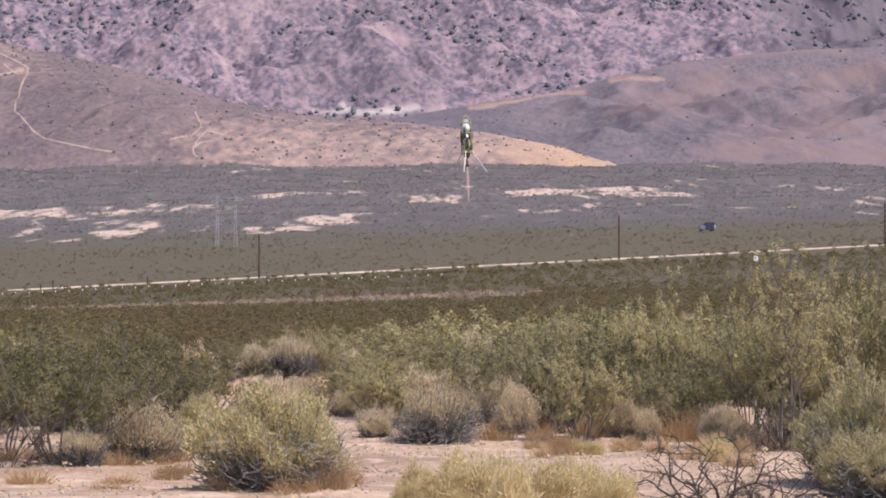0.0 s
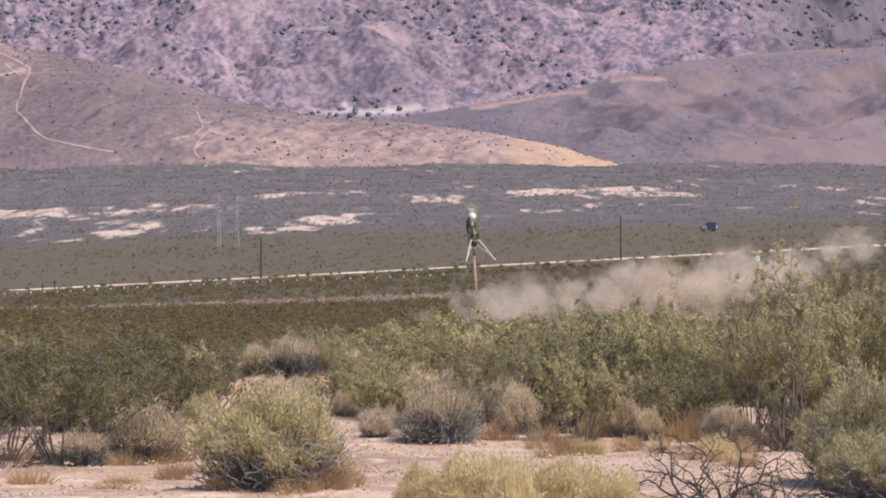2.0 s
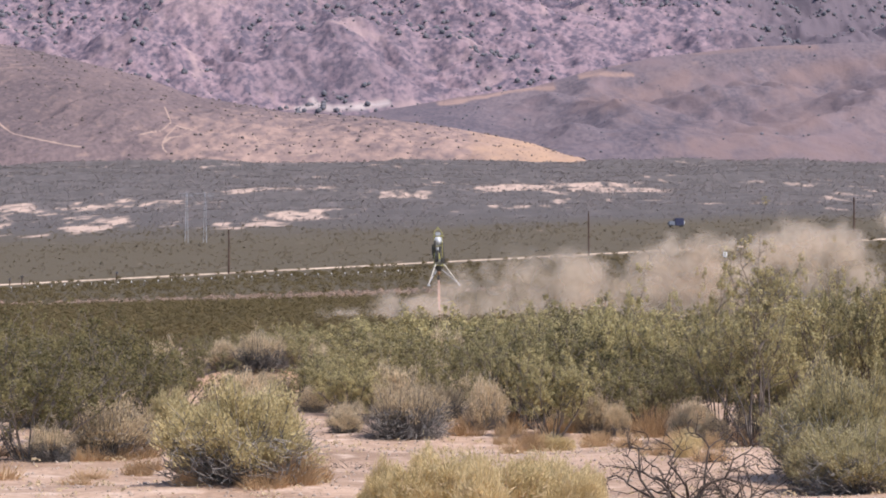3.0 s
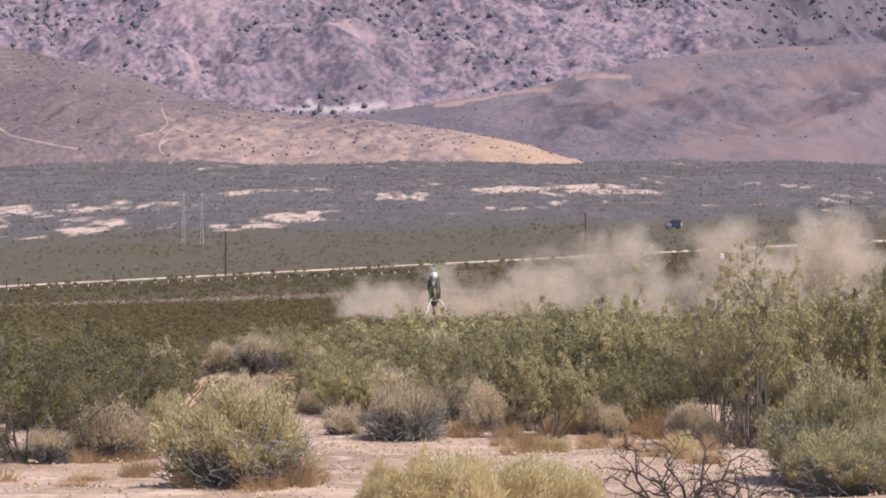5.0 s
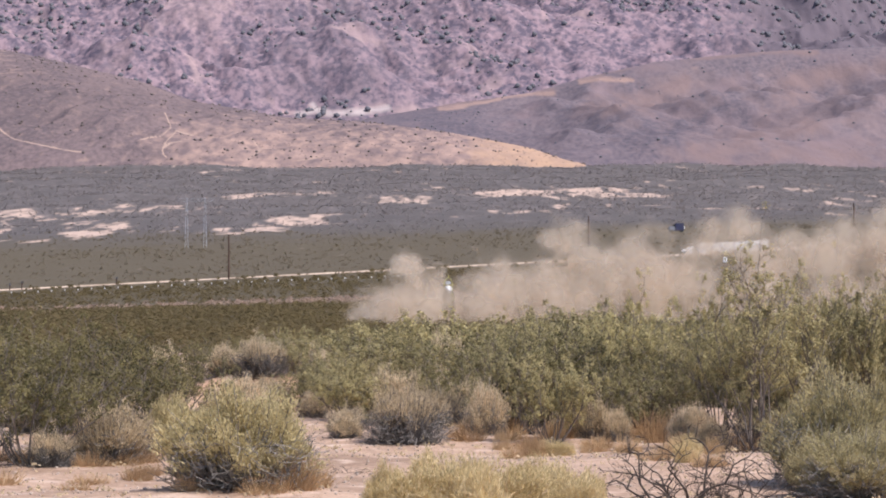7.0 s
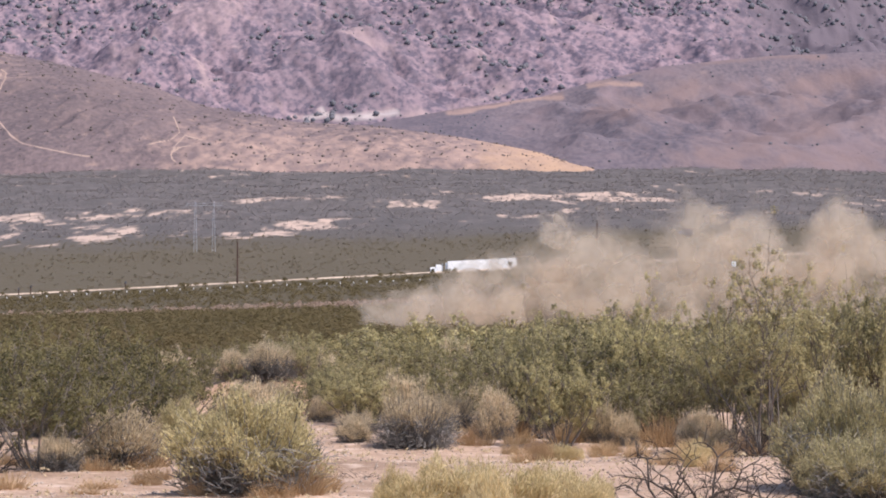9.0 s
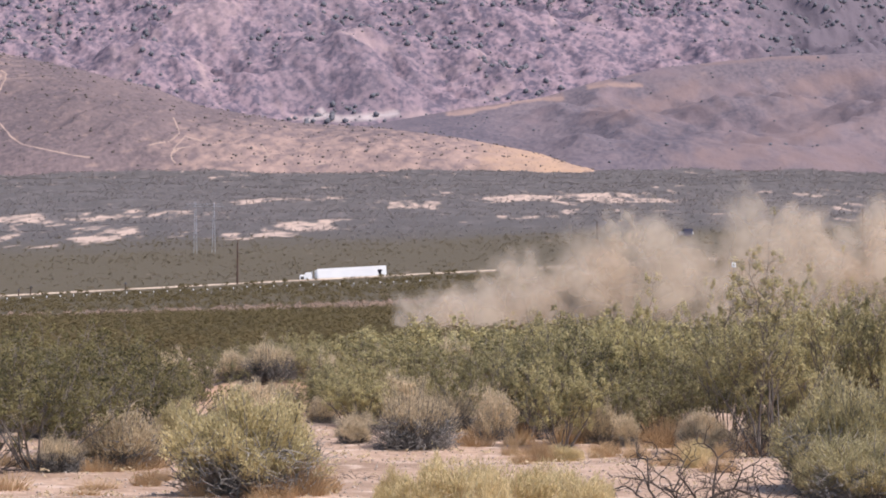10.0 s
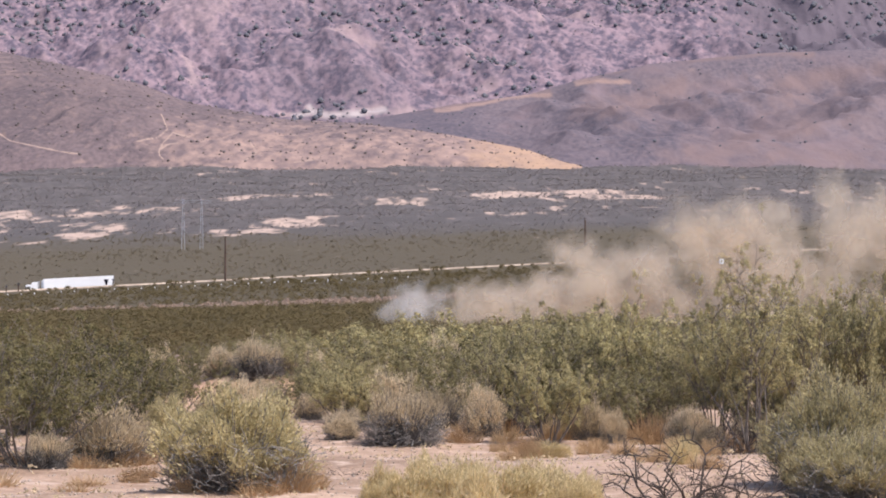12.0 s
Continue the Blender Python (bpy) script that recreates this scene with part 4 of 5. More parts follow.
def dome(seed, h, w, stems=190, tufts_=26, size=0.045, bare=0.35, wide=0.16, lumps=5, under=1):
    """A dense rounded bush: bare grey twigs below, a ragged crust of fine tufts above."""
    r = random.Random(seed)
    sv, sf, lv, lf = [], [], [], []
    ph = [r.uniform(0, 6.28) for _ in range(6)]
    for _ in range(stems):
        a, e = r.uniform(0, math.tau), math.asin(r.uniform(0.02, 1.0))
        lump = 0.86 + 0.08 * math.sin(a * 2 + ph[0]) + 0.09 * math.sin(a * lumps + ph[1] + 3 * e) + 0.09 * math.sin(e * 7 + ph[2] + a) + 0.06 * math.sin(a * 11 + e * 9 + ph[3]) + r.gauss(0, 0.07)
        tip = Vector((math.cos(a) * math.cos(e) * w * 0.5, math.sin(a) * math.cos(e) * w * 0.5, math.sin(e) * h)) * lump * (0.84 + 0.16 * math.sin(e))
        start = Vector((math.cos(a) * w * 0.10, math.sin(a) * w * 0.10, -0.04))
        main = bent(r, start, tip - start + Vector((0, 0, 0.1 * h)), (tip - start).length, 5, 0.12, -0.01)
        main = [p + (tip - main[-1]) * (i / 5) for i, p in enumerate(main)]
        tube(sv, sf, main, 0.007, 0.003)
        for k in range(under):
            q = r.random() ** 0.5 * 0.40
            o = Vector((math.cos(a) * w * q, math.sin(a) * w * q, h * r.uniform(0.0, 0.5)))
            tube(sv, sf, bent(r, o, Vector((r.gauss(0, 1), r.gauss(0, 1), r.gauss(0.5, 0.8))), r.uniform(0.06, 0.14) * w, 2, 0.3, 0.0), 0.005, 0.002)
        for k in range(1):
            j = r.randrange(1, 5)
            tw = bent(r, main[j], (main[j + 1] - main[j]).normalized() + Vector((r.gauss(0, .7), r.gauss(0, .7), r.gauss(0.1, .5))), r.uniform(0.08, 0.2) * h, 2, 0.25, 0.03)
            tube(sv, sf, tw, 0.004, 0.002)
        if tip.z < h * bare * r.uniform(0.5, 1.2):
            continue
        for _ in range(tufts_):
            q = r.random() ** 0.6
            p = main[3].lerp(main[5], q) + Vector((r.gauss(0, 0.034), r.gauss(0, 0.034), r.gauss(0, 0.034)))
            d = (tip.normalized() * 0.7 + Vector((r.gauss(0, 0.38), r.gauss(0, 0.38), r.gauss(0.55, 0.38)))).normalized()
            leaf(lv, lf, p, d, r, size * r.uniform(0.5, 1.5), wide, tip.normalized())
    return sv, sf, lv, lf


def grass(seed, h, w, blades=700):
    r = random.Random(seed)
    v, f = [], []
    for _ in range(blades):
        a, q = r.uniform(0, math.tau), math.sqrt(r.random())
        p = Vector((math.cos(a) * q * w * 0.45, math.sin(a) * q * w * 0.45, -0.03))
        d = Vector((math.cos(a) * q * 0.5 + r.gauss(0, 0.25), math.sin(a) * q * 0.5 + r.gauss(0, 0.25), 1)).normalized()
        ln = h * r.uniform(0.45, 1.05) * (1 - 0.45 * q * q)
        pts = bent(r, p, d, ln, 3, 0.12, -0.05)
        tube(v, f, pts, 0.004, 0.0015)
    return v, f


def dead_bush(seed, h, w):
    r = random.Random(seed)
    v, f = [], []

    def grow(p, d, length, rad, level):
        pts = bent(r, p, d, length, 5, 0.30, 0.02)
        tube(v, f, pts, rad, rad * 0.45, 5)
        if level == 0:
            return
        for _ in range(3 if level > 1 else 4):
            j = r.randrange(2, 6)
            grow(pts[j], (pts[j] - pts[j - 1]).normalized() + Vector((r.gauss(0, 0.8), r.gauss(0, 0.8), r.gauss(0.15, 0.5))), length * r.uniform(0.4, 0.7), rad * 0.55, level - 1)
    for k in range(11):
        a = k * 0.571 + r.uniform(-0.2, 0.2)
        grow(Vector((math.cos(a) * 0.08, math.sin(a) * 0.08, -0.04)), Vector((math.cos(a) * w * 0.55, math.sin(a) * w * 0.55, h * r.uniform(0.5, 1.1))), math.hypot(w * 0.4, h * 0.6), 0.014, 3)
    return v, f


def to_height(made, h):
    """Stretch a shrub so that its highest leaf stands at h."""
    sv, sf, lv, lf = made
    k = h / sorted(p[2] for p in lv)[int(len(lv) * 0.985)]
    return [(p[0], p[1], p[2] * k) for p in sv], sf, [(p[0], p[1], p[2] * k) for p in lv], lf


def shrub(name, made, stem_mat, leaf_mat, label, category, group=""):
    ob = tagged(new(name), label, category, group)
    sv, sf, lv, lf = made
    mesh_of("woody_frame", sv, sf, stem_mat, ob)
    mesh_of("crown", lv, lf, leaf_mat, ob)
    return ob


def at(bearing, d, lift=-0.02):
    """A spot on the ground by bearing (thousandths) and distance."""
    x_, y_ = bearing / 1000 * d, d
    return x_, y_, gz(x_, y_) + lift


def scaled(bearing, d, turn, sx, sz, lift=-0.02):
    return pose(*at(bearing, d, lift), 0, 0, turn) @ Matrix.Diagonal((sx, sx, sz, 1))


CRE_LABEL = "olive green creosote bush with wiry dark stems"
kinds = [shrub("creosote_bush", to_height(creosote(100 + k, 1.5, 1.7, *spec), 1.5), M_STEM, M_LEAF if k < 3 else M_LEAF_DARKER, CRE_LABEL if k < 3 else "dark olive creosote bush with wiry dark stems", "shrub", "creosote bushes")
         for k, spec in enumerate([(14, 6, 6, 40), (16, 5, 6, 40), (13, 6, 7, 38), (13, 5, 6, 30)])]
slim = shrub("creosote_bush", to_height(creosote(131, 2.3, 0.95, 10, 7, 6, 36), 2.3), M_STEM, M_LEAF, "tall slender olive creosote bush with open crown", "shrub", "creosote bushes")
light = [shrub("creosote_bush", to_height(creosote(150 + k, 1.3, 1.9, 11, 5, 5, 15, 0.052, 0.075), 1.3), M_STEM, M_LEAF, CRE_LABEL, "shrub", "creosote bushes") for k in range(3)]
# near creosotes: bearing, distance, kind, turn, width and height factors
NEAR = [(-142, 27.4, 0, 10, .95, 1.05), (-112, 30.5, 1, 80, .95, 1.08), (-163, 28.6, 2, 40, .9, 1.0), (-128, 29.0, 2, 150, .7, .8), (-126, 34.5, 3, 200, 1.1, 1.05), (-99, 35.5, 0, 130, .8, .85),
        (-153, 38, 1, 300, 1.1, 1.0), (-172, 33, 3, 15, 1.1, .95), (-86, 41, 2, 22, .8, .8), (-29, 43, 2, 60, .9, .72), (-14, 46, 0, 250, 1.0, .85),
        (14, 40, 3, 170, .85, .75), (26, 43, 1, 33, .9, .85), (52, 33.0, 2, 111, .7, .72), (46, 35.2, 1, 20, .85, .9), (39, 37, 0, 210, .9, 1.0), (62, 35.5, 3, 90, .9, .95), (84, 34.2, 0, 200, .6, .6),
        (76, 39.5, 1, 12, .9, 1.26), (86, 41, 2, 140, .8, .95), (100, 39, 2, 280, .9, .85), (98, 37, 3, 66, .8, .75), (115, 34, 1, 190, .6, 1.15),
        (143, 33, 0, 75, .72, 1.36), (161, 35.5, 2, 150, .8, 1.05), (134, 37, 1, 230, .8, 1.1), (172, 32, 1, 20, .8, 1.42), (130, 33.5, 2, 310, .8, .85),
        (5, 50, 1, 205, 1.1, .85), (55, 47, 2, 140, 1.1, 1.0), (115, 46, 3, 50, 1.2, 1.05), (-60, 52, 0, 100, 1.0, .8), (68, 36.5, 1, 25, .7, .7), (-33, 41, 0, 160, .75, .62), (-24, 39, 2, 20, .7, .6)]
for i, (b, d, k, turn, sx, sz) in enumerate(NEAR):
    # left of bearing -70 every bush takes the darker leaf
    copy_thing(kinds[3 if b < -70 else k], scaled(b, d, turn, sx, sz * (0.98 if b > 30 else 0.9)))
for k, (b, d, turn, s) in zip(kinds, ((-178, 40, 0, 1), (178, 41, 60, 1.2), (-45, 55, 20, .8), (30, 52, 90, .9))):
    k.matrix_basis = scaled(b, d, turn, s, s)
slim.matrix_basis = scaled(128.5, 30.8, 20, .95, 1.0)
copy_thing(slim, scaled(39, 34.8, 140, .7, .70))
copy_thing(slim, scaled(159, 33.0, 200, .6, .86))
rr = random.Random(5)
spots = []
while len(spots) < 110:
    b, d = rr.uniform(-185, 185), math.sqrt(rr.uniform(44**2, 82**2))
    p = (b / 1000 * d, d)
    if all(math.hypot(p[0] - q[0], p[1] - q[1]) > 1.25 for q in spots) and math.hypot(p[0] + 2.4, p[1] - 45) > 3.2 and not (-82 < b < -48 and d < 50) and (b > -40 or len(spots) % 2):
        spots.append(p)
        s = rr.uniform(0.75, 1.1) * (1.0 if b > -40 else 0.8)
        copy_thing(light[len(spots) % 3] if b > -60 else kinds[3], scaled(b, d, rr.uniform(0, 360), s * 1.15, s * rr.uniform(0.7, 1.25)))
for k, (b, d) in zip(light, ((10, 60), (-20, 58), (75, 60))):
    k.matrix_basis = scaled(b, d, 30, 1, 1)

sage = shrub("saltbush", to_height(dome(201, 0.86, 1.5, 620, 120, 0.028, 0.42, 0.2, under=2), 0.80), M_GREY, M_SAGE, "pale yellow-green saltbush dome with dark grey twigs below", "shrub")
sage.matrix_basis = scaled(-64.5, 23.2, 0, 1.08, .98)
copy_thing(sage, scaled(-64, 26.4, 100, .9, .78))
copy_thing(sage, scaled(-88, 29.5, 200, .6, .75))
green = shrub("saltbush", to_height(dome(202, 1.0, 1.7, 640, 120, 0.028, 0.32, 0.2, under=2), 0.92), M_GREY, M_SAGE_GREEN, "dense grey-green saltbush with a rounded crown", "shrub")
green.matrix_basis = scaled(161, 24.6, 40, 1, 1)
copy_thing(green, scaled(153, 23.6, 130, .5, .55))
copy_thing(green, scaled(168, 23.2, 220, .8, .6))
tan = shrub("dry_bush", to_height(dome(203, 0.6, 0.8, 320, 70, 0.032, 0.45, 0.10), 0.50), M_GREY, M_TAN, "dry tan bush with fine brittle twigs", "shrub", "dry bushes")
tan.matrix_basis = scaled(-111, 27.6, 0, 1.3, 1.15)
for b, d, turn, sx, sz in ((27.5, 34.3, 70, .7, 1.1), (68, 33.6, 20, .6, .85), (-70, 45.3, 50, .75, .8), (-64, 42.5, 15, 1.1, 1.0), (-53, 43.2, 75, 1.0, .85), (-72, 43, 95, .8, .6), (-57, 40.0, 160, .8, .6), (-36, 40, 10, .6, .7), (-92, 46, 130, .8, .9), (12, 44, 80, .9, 1.1), (106, 33.2, 60, .6, .75), (-25, 33.5, 160, .5, .5), (-17.5, 49, 30, .9, 1.6), (12, 50, 90, 1.0, 2.0), (-36, 43.5, 200, .7, 1.5), (-92, 50, 10, .9, 1.6), (32, 36.2, 45, .6, .9), (-8, 39.5, 140, .9, 1.3), (57, 33.9, 10, .5, .7), (101, 31.6, 220, .5, .8), (112, 30.8, 80, .5, .6), (76, 33.0, 300, .4, .7), (-38, 46, 110, .7, .9)):
    copy_thing(tan, scaled(b, d, turn, sx, sz))
grey = shrub("grey_bush", to_height(dome(204, 0.8, 1.3, 460, 70, 0.032, 0.66, 0.10, under=2), 0.68), M_GREY, M_TAN, "grey twiggy bush with straw-coloured tips", "shrub", "grey bushes")
grey.matrix_basis = scaled(-2, 32.8, 0, 1, 1)
for b, d, turn, sx, sz in ((-57, 45.0, 80, .95, .92), (-50, 45.9, 180, .7, .75), (-18, 41, 20, .8, .75), (-24, 36, 210, .55, .5), (-134, 27.2, 30, .5, .55), (-118, 27.6, 250, .45, .4), (58, 36, 120, .7, .6), (9, 37.5, 40, .8, .8), (37, 37, 300, .7, .8), (51, 38, 190, .9, .9), (83, 37.2, 75, .8, .9), (22, 39.5, 260, .9, .95)):
    copy_thing(grey, scaled(b, d, turn, sx, sz))
clump = shrub("straw_bush", to_height(dome(205, 0.46, 0.95, 300, 56, 0.036, 0.05, 0.12), 0.37), M_TAN, M_STRAW, "low straw-yellow bush of fine dry stems", "shrub", "straw bushes")
clump.matrix_basis = scaled(13, 21.2, 0, 1, 1)
for b, d, turn, sx, sz in ((34, 21.0, 60, 1.0, .95), (54, 21.5, 150, .9, .92), (0, 21.0, 200, .7, .85), (-10, 22.0, 100, .4, .8), (60, 20.8, 40, .6, .8), (22, 22.4, 10, .5, .9), (44, 22.3, 250, .55, .95), (5, 22.3, 310, .4, 1.0), (-14, 21.0, 20, .35, .6), (66, 21.8, 120, .4, .8), (26, 20.4, 170, .5, 1.0)):
    copy_thing(clump, scaled(b, d, turn, sx, sz))

# low growth filling in under and between the creosotes
rf = random.Random(9)
for i in range(70):
    b, d = rf.uniform(-175, 175), rf.uniform(32.5, 50)
    if (-45 < b < 115 and d < 36.5) or (-85 < b < -45 and 40 < d < 47) or (-32 < b < -8 and d < 38):
        continue
    s = rf.uniform(0.45, 0.9)
    kind = (kinds[i % 4], grey, kinds[(i + 1) % 4], light[i % 3], tan)[i % 5]
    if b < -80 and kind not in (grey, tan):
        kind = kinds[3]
    if d < 39 and kind not in (grey, tan):
        continue
    f = 0.62 if kind not in (grey, tan) else 0.9
    copy_thing(kind, scaled(b, d, rf.uniform(0, 360), s * f * 1.3, s * f))

gv = grass(301, 0.38, 0.5, 330)
tuft = tagged(mesh_of("dry_grass", *gv, M_ORANGE, None, "rusty dry grass tuft"), "rusty orange dry grass tuft on bare ground", "grass", "dry grass tufts")
tuft.matrix_basis = scaled(91, 32.9, 0, 1.2, 1.5)
GRASS = [(95, 33.2, .9, .9), (107, 32.6, .9, .9), (20, 33.3, .8, .6), (36, 33.4, .6, .5), (-46, 23.0, .9, .8), (-41, 23.6, .8, .6), (-82, 22.9, .5, .5), (-55, 22.7, .7, .4), (54, 33.6, .7, .6),
         (32, 34.8, 1.1, .7), (26, 35.0, 1, .7), (127, 31.0, .8, .5), (-112, 28.8, .9, .5), (-101, 27.6, .7, .6), (85, 34, .7, .5), (-37, 24.2, .5, .4)]
for i, (b, d, sx, sz) in enumerate(GRASS):
    copy_thing(tuft, scaled(b, d, i * 67, sx, sz))
# low dry growth along the far edge and over the clearing
ro = random.Random(41)
for i in range(30):
    b, d = ro.uniform(30, 128), ro.uniform(26.5, 33.0)
    if d < 29.5 and b < 70:
        continue
    copy_thing(tuft if i % 6 else clump, scaled(b, d, ro.uniform(0, 360), ro.uniform(0.3, 0.6), ro.uniform(0.3, 0.6)))
for i in range(14):
    b, d = ro.uniform(-170, -85), ro.uniform(24.5, 28.5)
    copy_thing(tuft, scaled(b, d, ro.uniform(0, 360), ro.uniform(0.4, 0.8), ro.uniform(0.25, 0.5)))
dead = tagged(mesh_of("dead_bush", *dead_bush(402, 0.52, 1.4), M_DEAD, None), "leafless dead bush of twisted dark branches", "shrub", "dead bushes")
dead.matrix_basis = scaled(99, 21.6, 0, 1, 1)
copy_thing(dead, scaled(121, 21.9, 120, .6, .6))
copy_thing(dead, scaled(-24, 26.5, 60, .28, .14))
copy_thing(dead, scaled(123, 30.2, 200, .5, .75))
copy_thing(dead, scaled(-160, 27.0, 250, .5, .5))

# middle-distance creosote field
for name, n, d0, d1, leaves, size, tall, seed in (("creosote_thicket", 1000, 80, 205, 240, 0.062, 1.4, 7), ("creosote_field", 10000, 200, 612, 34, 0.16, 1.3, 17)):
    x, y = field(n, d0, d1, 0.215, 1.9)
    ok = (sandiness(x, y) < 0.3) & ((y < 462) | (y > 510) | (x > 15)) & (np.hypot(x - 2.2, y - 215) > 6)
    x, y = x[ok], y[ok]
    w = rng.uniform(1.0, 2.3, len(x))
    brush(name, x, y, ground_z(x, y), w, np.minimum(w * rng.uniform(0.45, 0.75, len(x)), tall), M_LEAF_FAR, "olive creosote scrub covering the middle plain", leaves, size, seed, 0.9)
x, y = rng.uniform(-125, 18, 700), rng.normal(499, 5.0, 700)
w = rng.uniform(0.8, 1.7, len(x))
brush("dry_grass_strip", x, y, ground_z(x, y) - 0.1, w, w * 0.8, M_PINKGRASS, "pinkish dry grass strip across the plain", 40, 0.2, 19)
x, y = rng.uniform(-140, 140, 420), rng.uniform(596, 620, 420)
w = rng.uniform(0.8, 1.8, len(x))
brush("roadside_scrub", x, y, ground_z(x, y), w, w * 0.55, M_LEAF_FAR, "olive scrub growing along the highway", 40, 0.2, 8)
# pale stones and twigs lying about the clearing
x, y = field(1500, 20.5, 38, 0.2)
w = rng.uniform(0.04, 0.16, len(x))
brush("dry_litter", x, y, ground_z(x, y), w, w * 0.4, M_TAN, "dry twigs and straw littering the clearing", 9, 0.2, 23)
x, y = field(11000, 20.5, 40, 0.2)
w = 0.006 + 0.024 * rng.uniform(0, 1, len(x)) ** 3
tufts("gravel", x, y, ground_z(x, y) - 0.002, w * 1.4, w, M_STONE, "pale pebbles strewn over the clearing", 12, 5)


# ---- dust ----
def puff_mesh(seed, material):
    r = random.Random(seed)
    bm = bmesh.new()
    bmesh.ops.create_icosphere(bm, subdivisions=3, radius=1)
    off = Vector((r.uniform(0, 50), r.uniform(0, 50), r.uniform(0, 50)))
    for v in bm.verts:
        k = 1 + 0.22 * noise.noise(v.co * 1.7 + off) + 0.1 * noise.noise(v.co * 4 + off)
        v.co = Vector((v.co.x * k, v.co.y * 0.24 * k, v.co.z * k))
    me = bpy.data.meshes.new("dust_puff")
    bm.to_mesh(me)
    bm.free()
    me.materials.append(material)
    me.polygons.foreach_set("use_smooth", [True] * len(me.polygons))
    return me


PUFFS = []   # each: object, time it leaves the ground, start, size, drift, lift, slowness of the lift, spin


def dust_cloud():
    r = random.Random(77)
    shapes = [puff_mesh(k, M_DUST) for k in range(5)]
    white = puff_mesh(9, M_VAPOUR)
    plan = []
    for k in range(40):      # first blast, thrown downwind
        far = (k * 0.618) % 1.0
        plan.append((0.04 + 0.031 * k, 3 + 19 * far, r.uniform(1.5, 2.7), r.uniform(6.5, 8.5), r.uniform(0.5, 1.8), r.uniform(4, 9) + 6.5 * far))
    for k in range(14):      # its thick heart
        plan.append((0.02 + 0.075 * k, 4 + 9 * ((k * 0.618) % 1.0), r.uniform(1.6, 2.3), r.uniform(5.5, 7.0), r.uniform(0.6, 1.6), r.uniform(3, 7)))
    for k in range(60):      # steady blast under the engine, rising as it drifts
        plan.append((1.0 + 0.125 * k, r.uniform(-4, 9), r.uniform(1.9, 3.6), r.uniform(4.5, 8.0), r.uniform(0.4, 1.5), r.uniform(4, 11)))
    for k in range(46):      # low dust that lingers
        xs = -6.5 + 44 * ((k * 0.618) % 1.0)
        plan.append((0.9 + 0.13 * k + (1.8 if xs < -1 else 0), xs, r.uniform(2.0, 3.1), r.uniform(0.8, 1.4), r.uniform(0.8, 1.9), r.uniform(0.2, 1.8)))
    for k in range(16):      # dust creeping out upwind of the pad
        plan.append((1.6 + 0.075 * k, 3.0 - 0.62 * k + r.uniform(-0.8, 0.8), r.uniform(1.5, 2.3), r.uniform(0.2, 0.8), r.uniform(0.9, 1.8), r.uniform(0.3, 1.6)))
    for k in range(18):      # thick low dust round the pad
        plan.append((2.6 + 0.22 * k, r.uniform(-7, 12), r.uniform(2.0, 3.0), r.uniform(0.8, 1.5), r.uniform(0.8, 2.0), r.uniform(0.2, 1.5)))
    for k in range(26):      # middle layers downwind
        plan.append((1.3 + 0.17 * k, r.uniform(8, 34), r.uniform(2.3, 3.6), r.uniform(1.8, 3.2), r.uniform(1.5, 3.5), r.uniform(0.5, 6)))
    for k in range(9):       # a column thrown up upwind just before touchdown
        plan.append((5.85 + 0.05 * k, -5.9 + r.uniform(-0.7, 0.9), r.uniform(1.1, 1.7), 6.5 + r.uniform(-0.5, 0.5), r.uniform(0.5, 1.6), 4.5 + 0.6 * k, 0.9))
    for k in range(10):      # the tall billow ahead of it
        plan.append((4.6 + 0.07 * k, r.uniform(-1.2, 1.2), r.uniform(1.6, 2.4), 7.0 + r.uniform(-0.6, 0.6), r.uniform(0.5, 1.8), 3.5 + 0.7 * k, 1.5))
    for k in range(22):      # slower billows between
        plan.append((4.8 + 0.22 * k, r.uniform(-1, 15), r.uniform(2.2, 3.4), r.uniform(1.6, 2.8), r.uniform(0.8, 2.2), r.uniform(2, 6.5)))
    for k in range(14):      # thinner dust as the engine stops
        plan.append((8.3 + 0.17 * k, r.uniform(1, 12), r.uniform(2.0, 3.2), r.uniform(3.0, 5.0), r.uniform(0.4, 1.4), r.uniform(2, 6)))
    for k in range(11):      # white vapour vented at the end
        plan.append((10.55 + 0.11 * k, r.uniform(-2.8, -0.2), r.uniform(1.3, 1.9), r.uniform(1.6, 2.6), r.uniform(0.5, 1.6), r.uniform(1.5, 5.5), 1.1))
    for i, (te, x0, size, vx, z0, lift, *slow) in enumerate(plan):
        vapour = te > 10.5 and x0 < 0
        ob = new("dust_puff", white if vapour else shapes[i % 5])
        tagged(ob, "white vapour puff vented beside the landing pad" if vapour else "soft pale brown dust billow blown from the landing pad", "dust", "dust cloud")
        ob.scale = (size * 1.25, size * 1.25, size * 1.1)
        PUFFS.append((ob, te, x0, (212.0 + r.uniform(0, 1.6) if i % 5 == 0 and te > 2.5 else (216.6 if te < 6.2 else 210) + r.uniform(0, 9)), size, vx, z0, lift, slow[0] if slow else 3.2, r.uniform(-22, 22)))


dust_cloud()


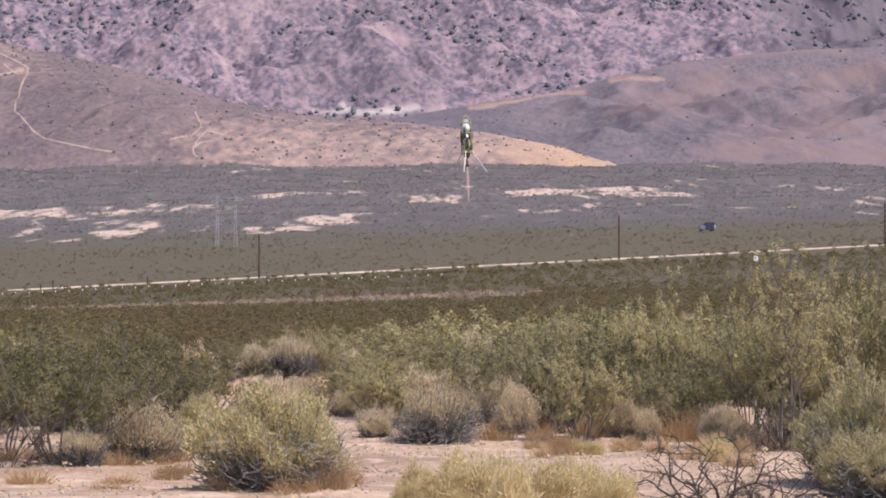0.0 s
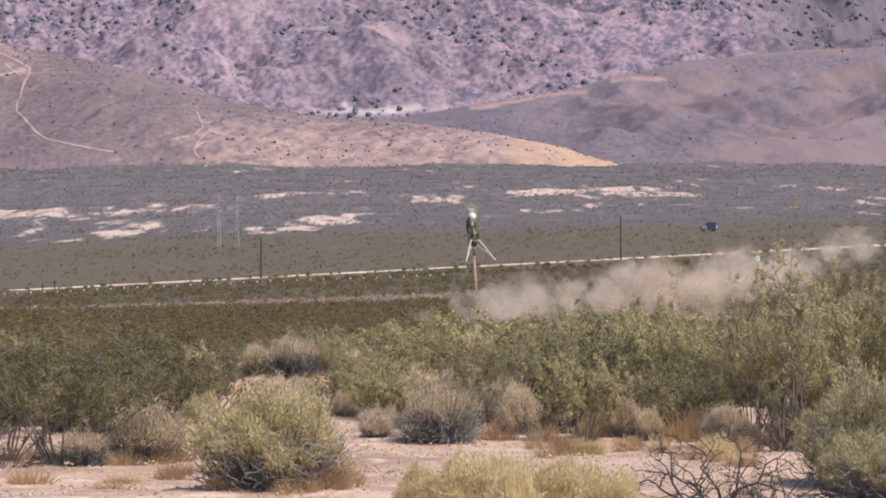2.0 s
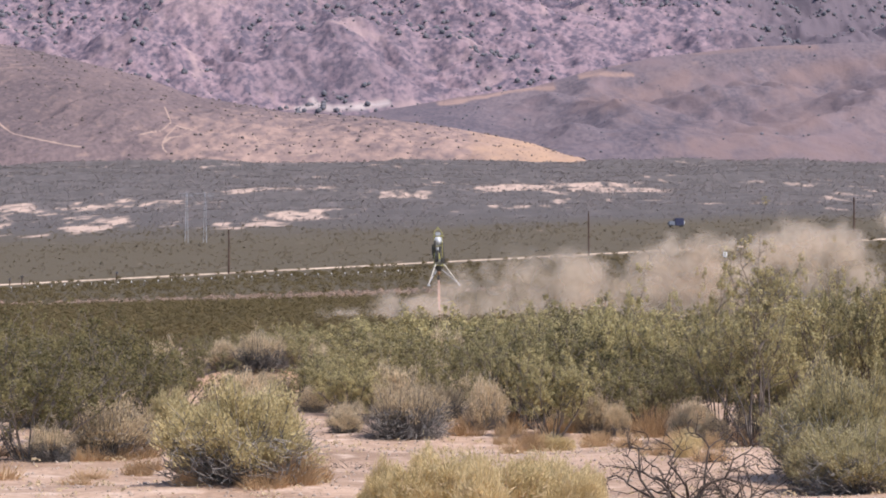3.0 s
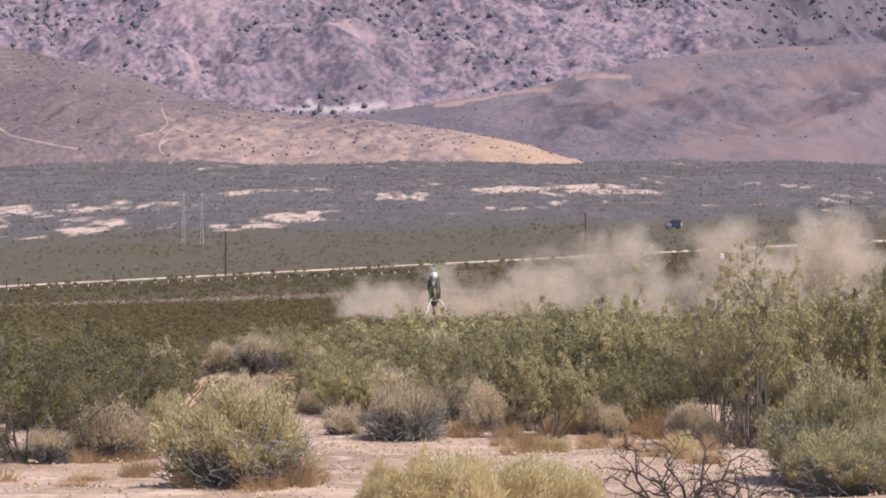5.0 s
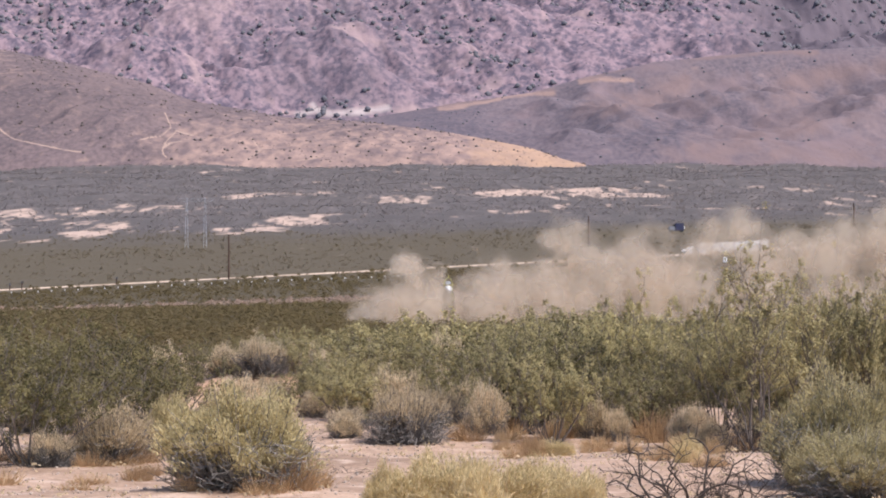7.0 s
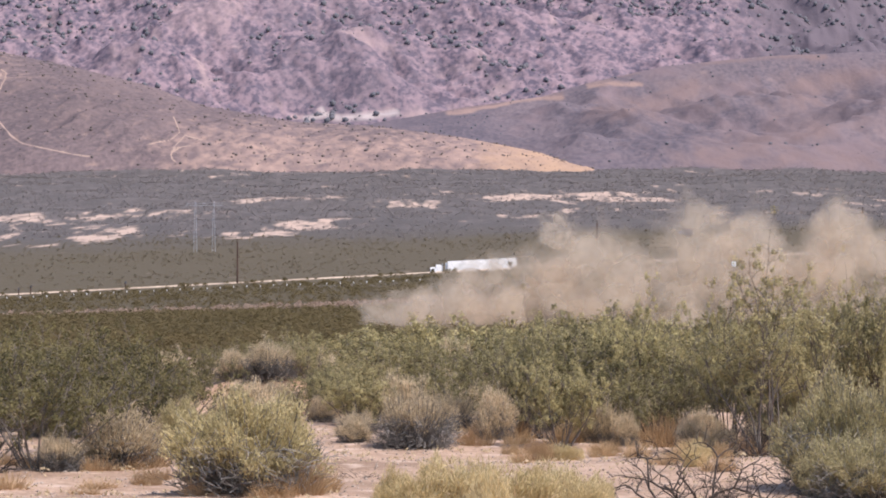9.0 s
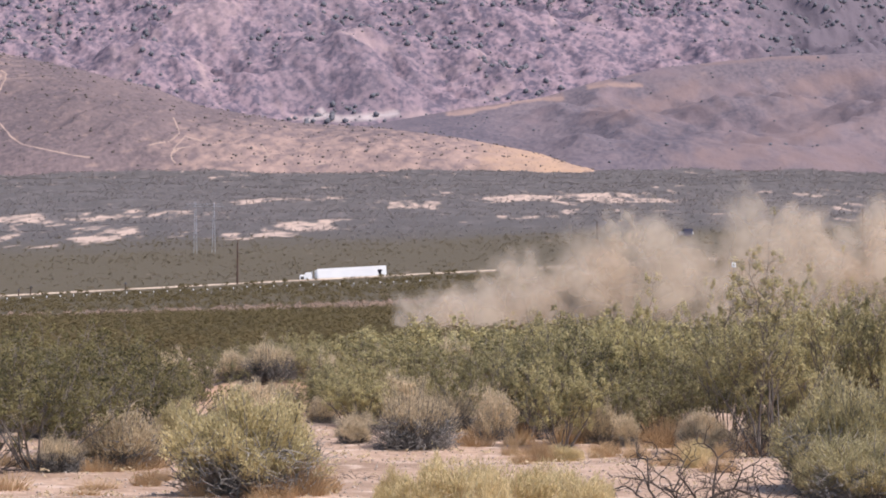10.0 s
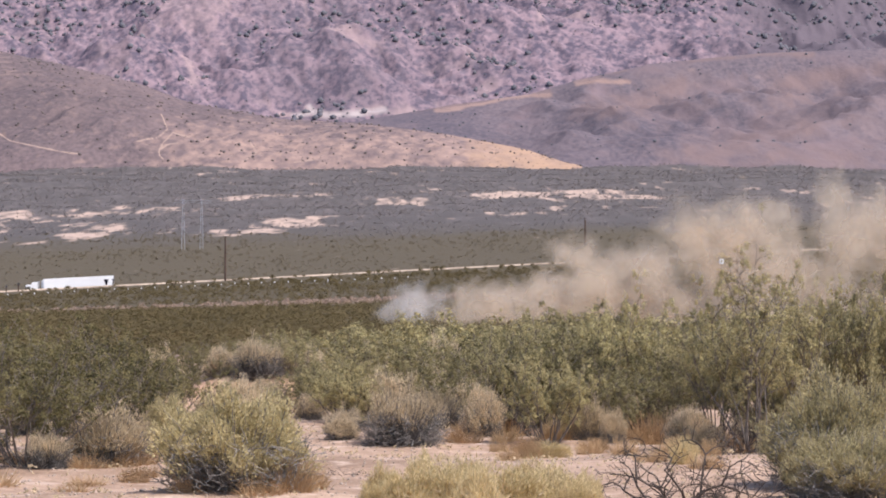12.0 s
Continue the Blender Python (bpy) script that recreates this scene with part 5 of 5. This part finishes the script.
# ---- what moves ----
def motions():
    # seconds, metres across, metres above the pad, lean
    spin_ = lambda t: float(np.interp(t, [0, 0.5, 1, 1.5, 2, 2.5, 3, 12], [19, 16, 12, 8.5, 5, 2, -1, -1]))
    fall = [(0, 1.98, 12.91, -2.5), (0.5, 2.1, 10.75, -3.5), (1.0, 2.42, 8.95, -4.8), (1.5, 2.5, 7.2, -4.5), (2.0, 2.4, 5.8, -3.5), (2.5, 2.25, 4.6, -2.4), (3.0, 2.1, 3.5, -1.0),
            (3.2, 2.05, 3.15, -0.5), (4.0, 1.98, 1.95, 0), (5.0, 1.96, 0.83, 0), (5.5, 2.0, 0.53, 0), (6.0, 2.08, 0.34, 1), (6.5, 2.5, 0.12, 0.5), (7.0, 2.85, 0.0, 0), (7.3, 2.95, 0.0, 3), (7.8, 3.0, 0.02, 22), (8.2, 3.1, 0.1, 52), (8.5, 3.3, 0.4, 84), (12.0, 3.3, 0.4, 84)]
    walk(rocket, [(t, pose(x_, 215, z_ + gz(2.5, 215), 0, lean, spin_(t))) for t, x_, z_, lean in fall])
    drive = []
    for k in range(0, 25):
        t = k * 0.5
        x_ = (106.6 - 30.4 * (t - 5.5))
        drive.append((t, pose(x_, 627.0, road_z(x_) - 1.83, 0, -math.degrees(math.atan(0.052)), 0)))
    walk(truck, drive)
    for ob, te, x0, y0, size, vx, z0, lift, slow, spin in PUFFS:
        low = -size * 1.5
        clear = 2.2 * max(0.0, 1 - vx / 4) if te < 8.6 else 0.0   # the wind sweeps the slow dust off once the engine stops

        def where(s):
            go = vx * s * (1 - 0.02 * s) + clear * max(0.0, te + s - 8.8)
            return pose(x0 + go, y0, low * math.exp(-s / 0.22) + z0 * (1 - math.exp(-s / 0.5)) + lift * (1 - math.exp(-s / slow)), 0, spin * s, 0)
        rows = [(0.0, pose(x0 - 0.02, y0, low - 0.05)), (te, pose(x0, y0, low))]
        steps = [te + s for s in (0.2, 0.4, 0.7, 1.0, 1.5, 2.0, 3.0, 4.0, 5.5, 7.0, 8.5, 10.0)]
        steps = sorted([t for t in steps if t < 11.95 and all(abs(t - q) > 0.15 for q in (8.8, 9.6, 10.4, 11.2))] + [t for t in (8.8, 9.6, 10.4, 11.2) if t > te + 0.2])
        rows += [(t, where(t - te)) for t in steps]
        rows.append((12.0, where(12 - te)))
        walk(ob, rows)


motions()
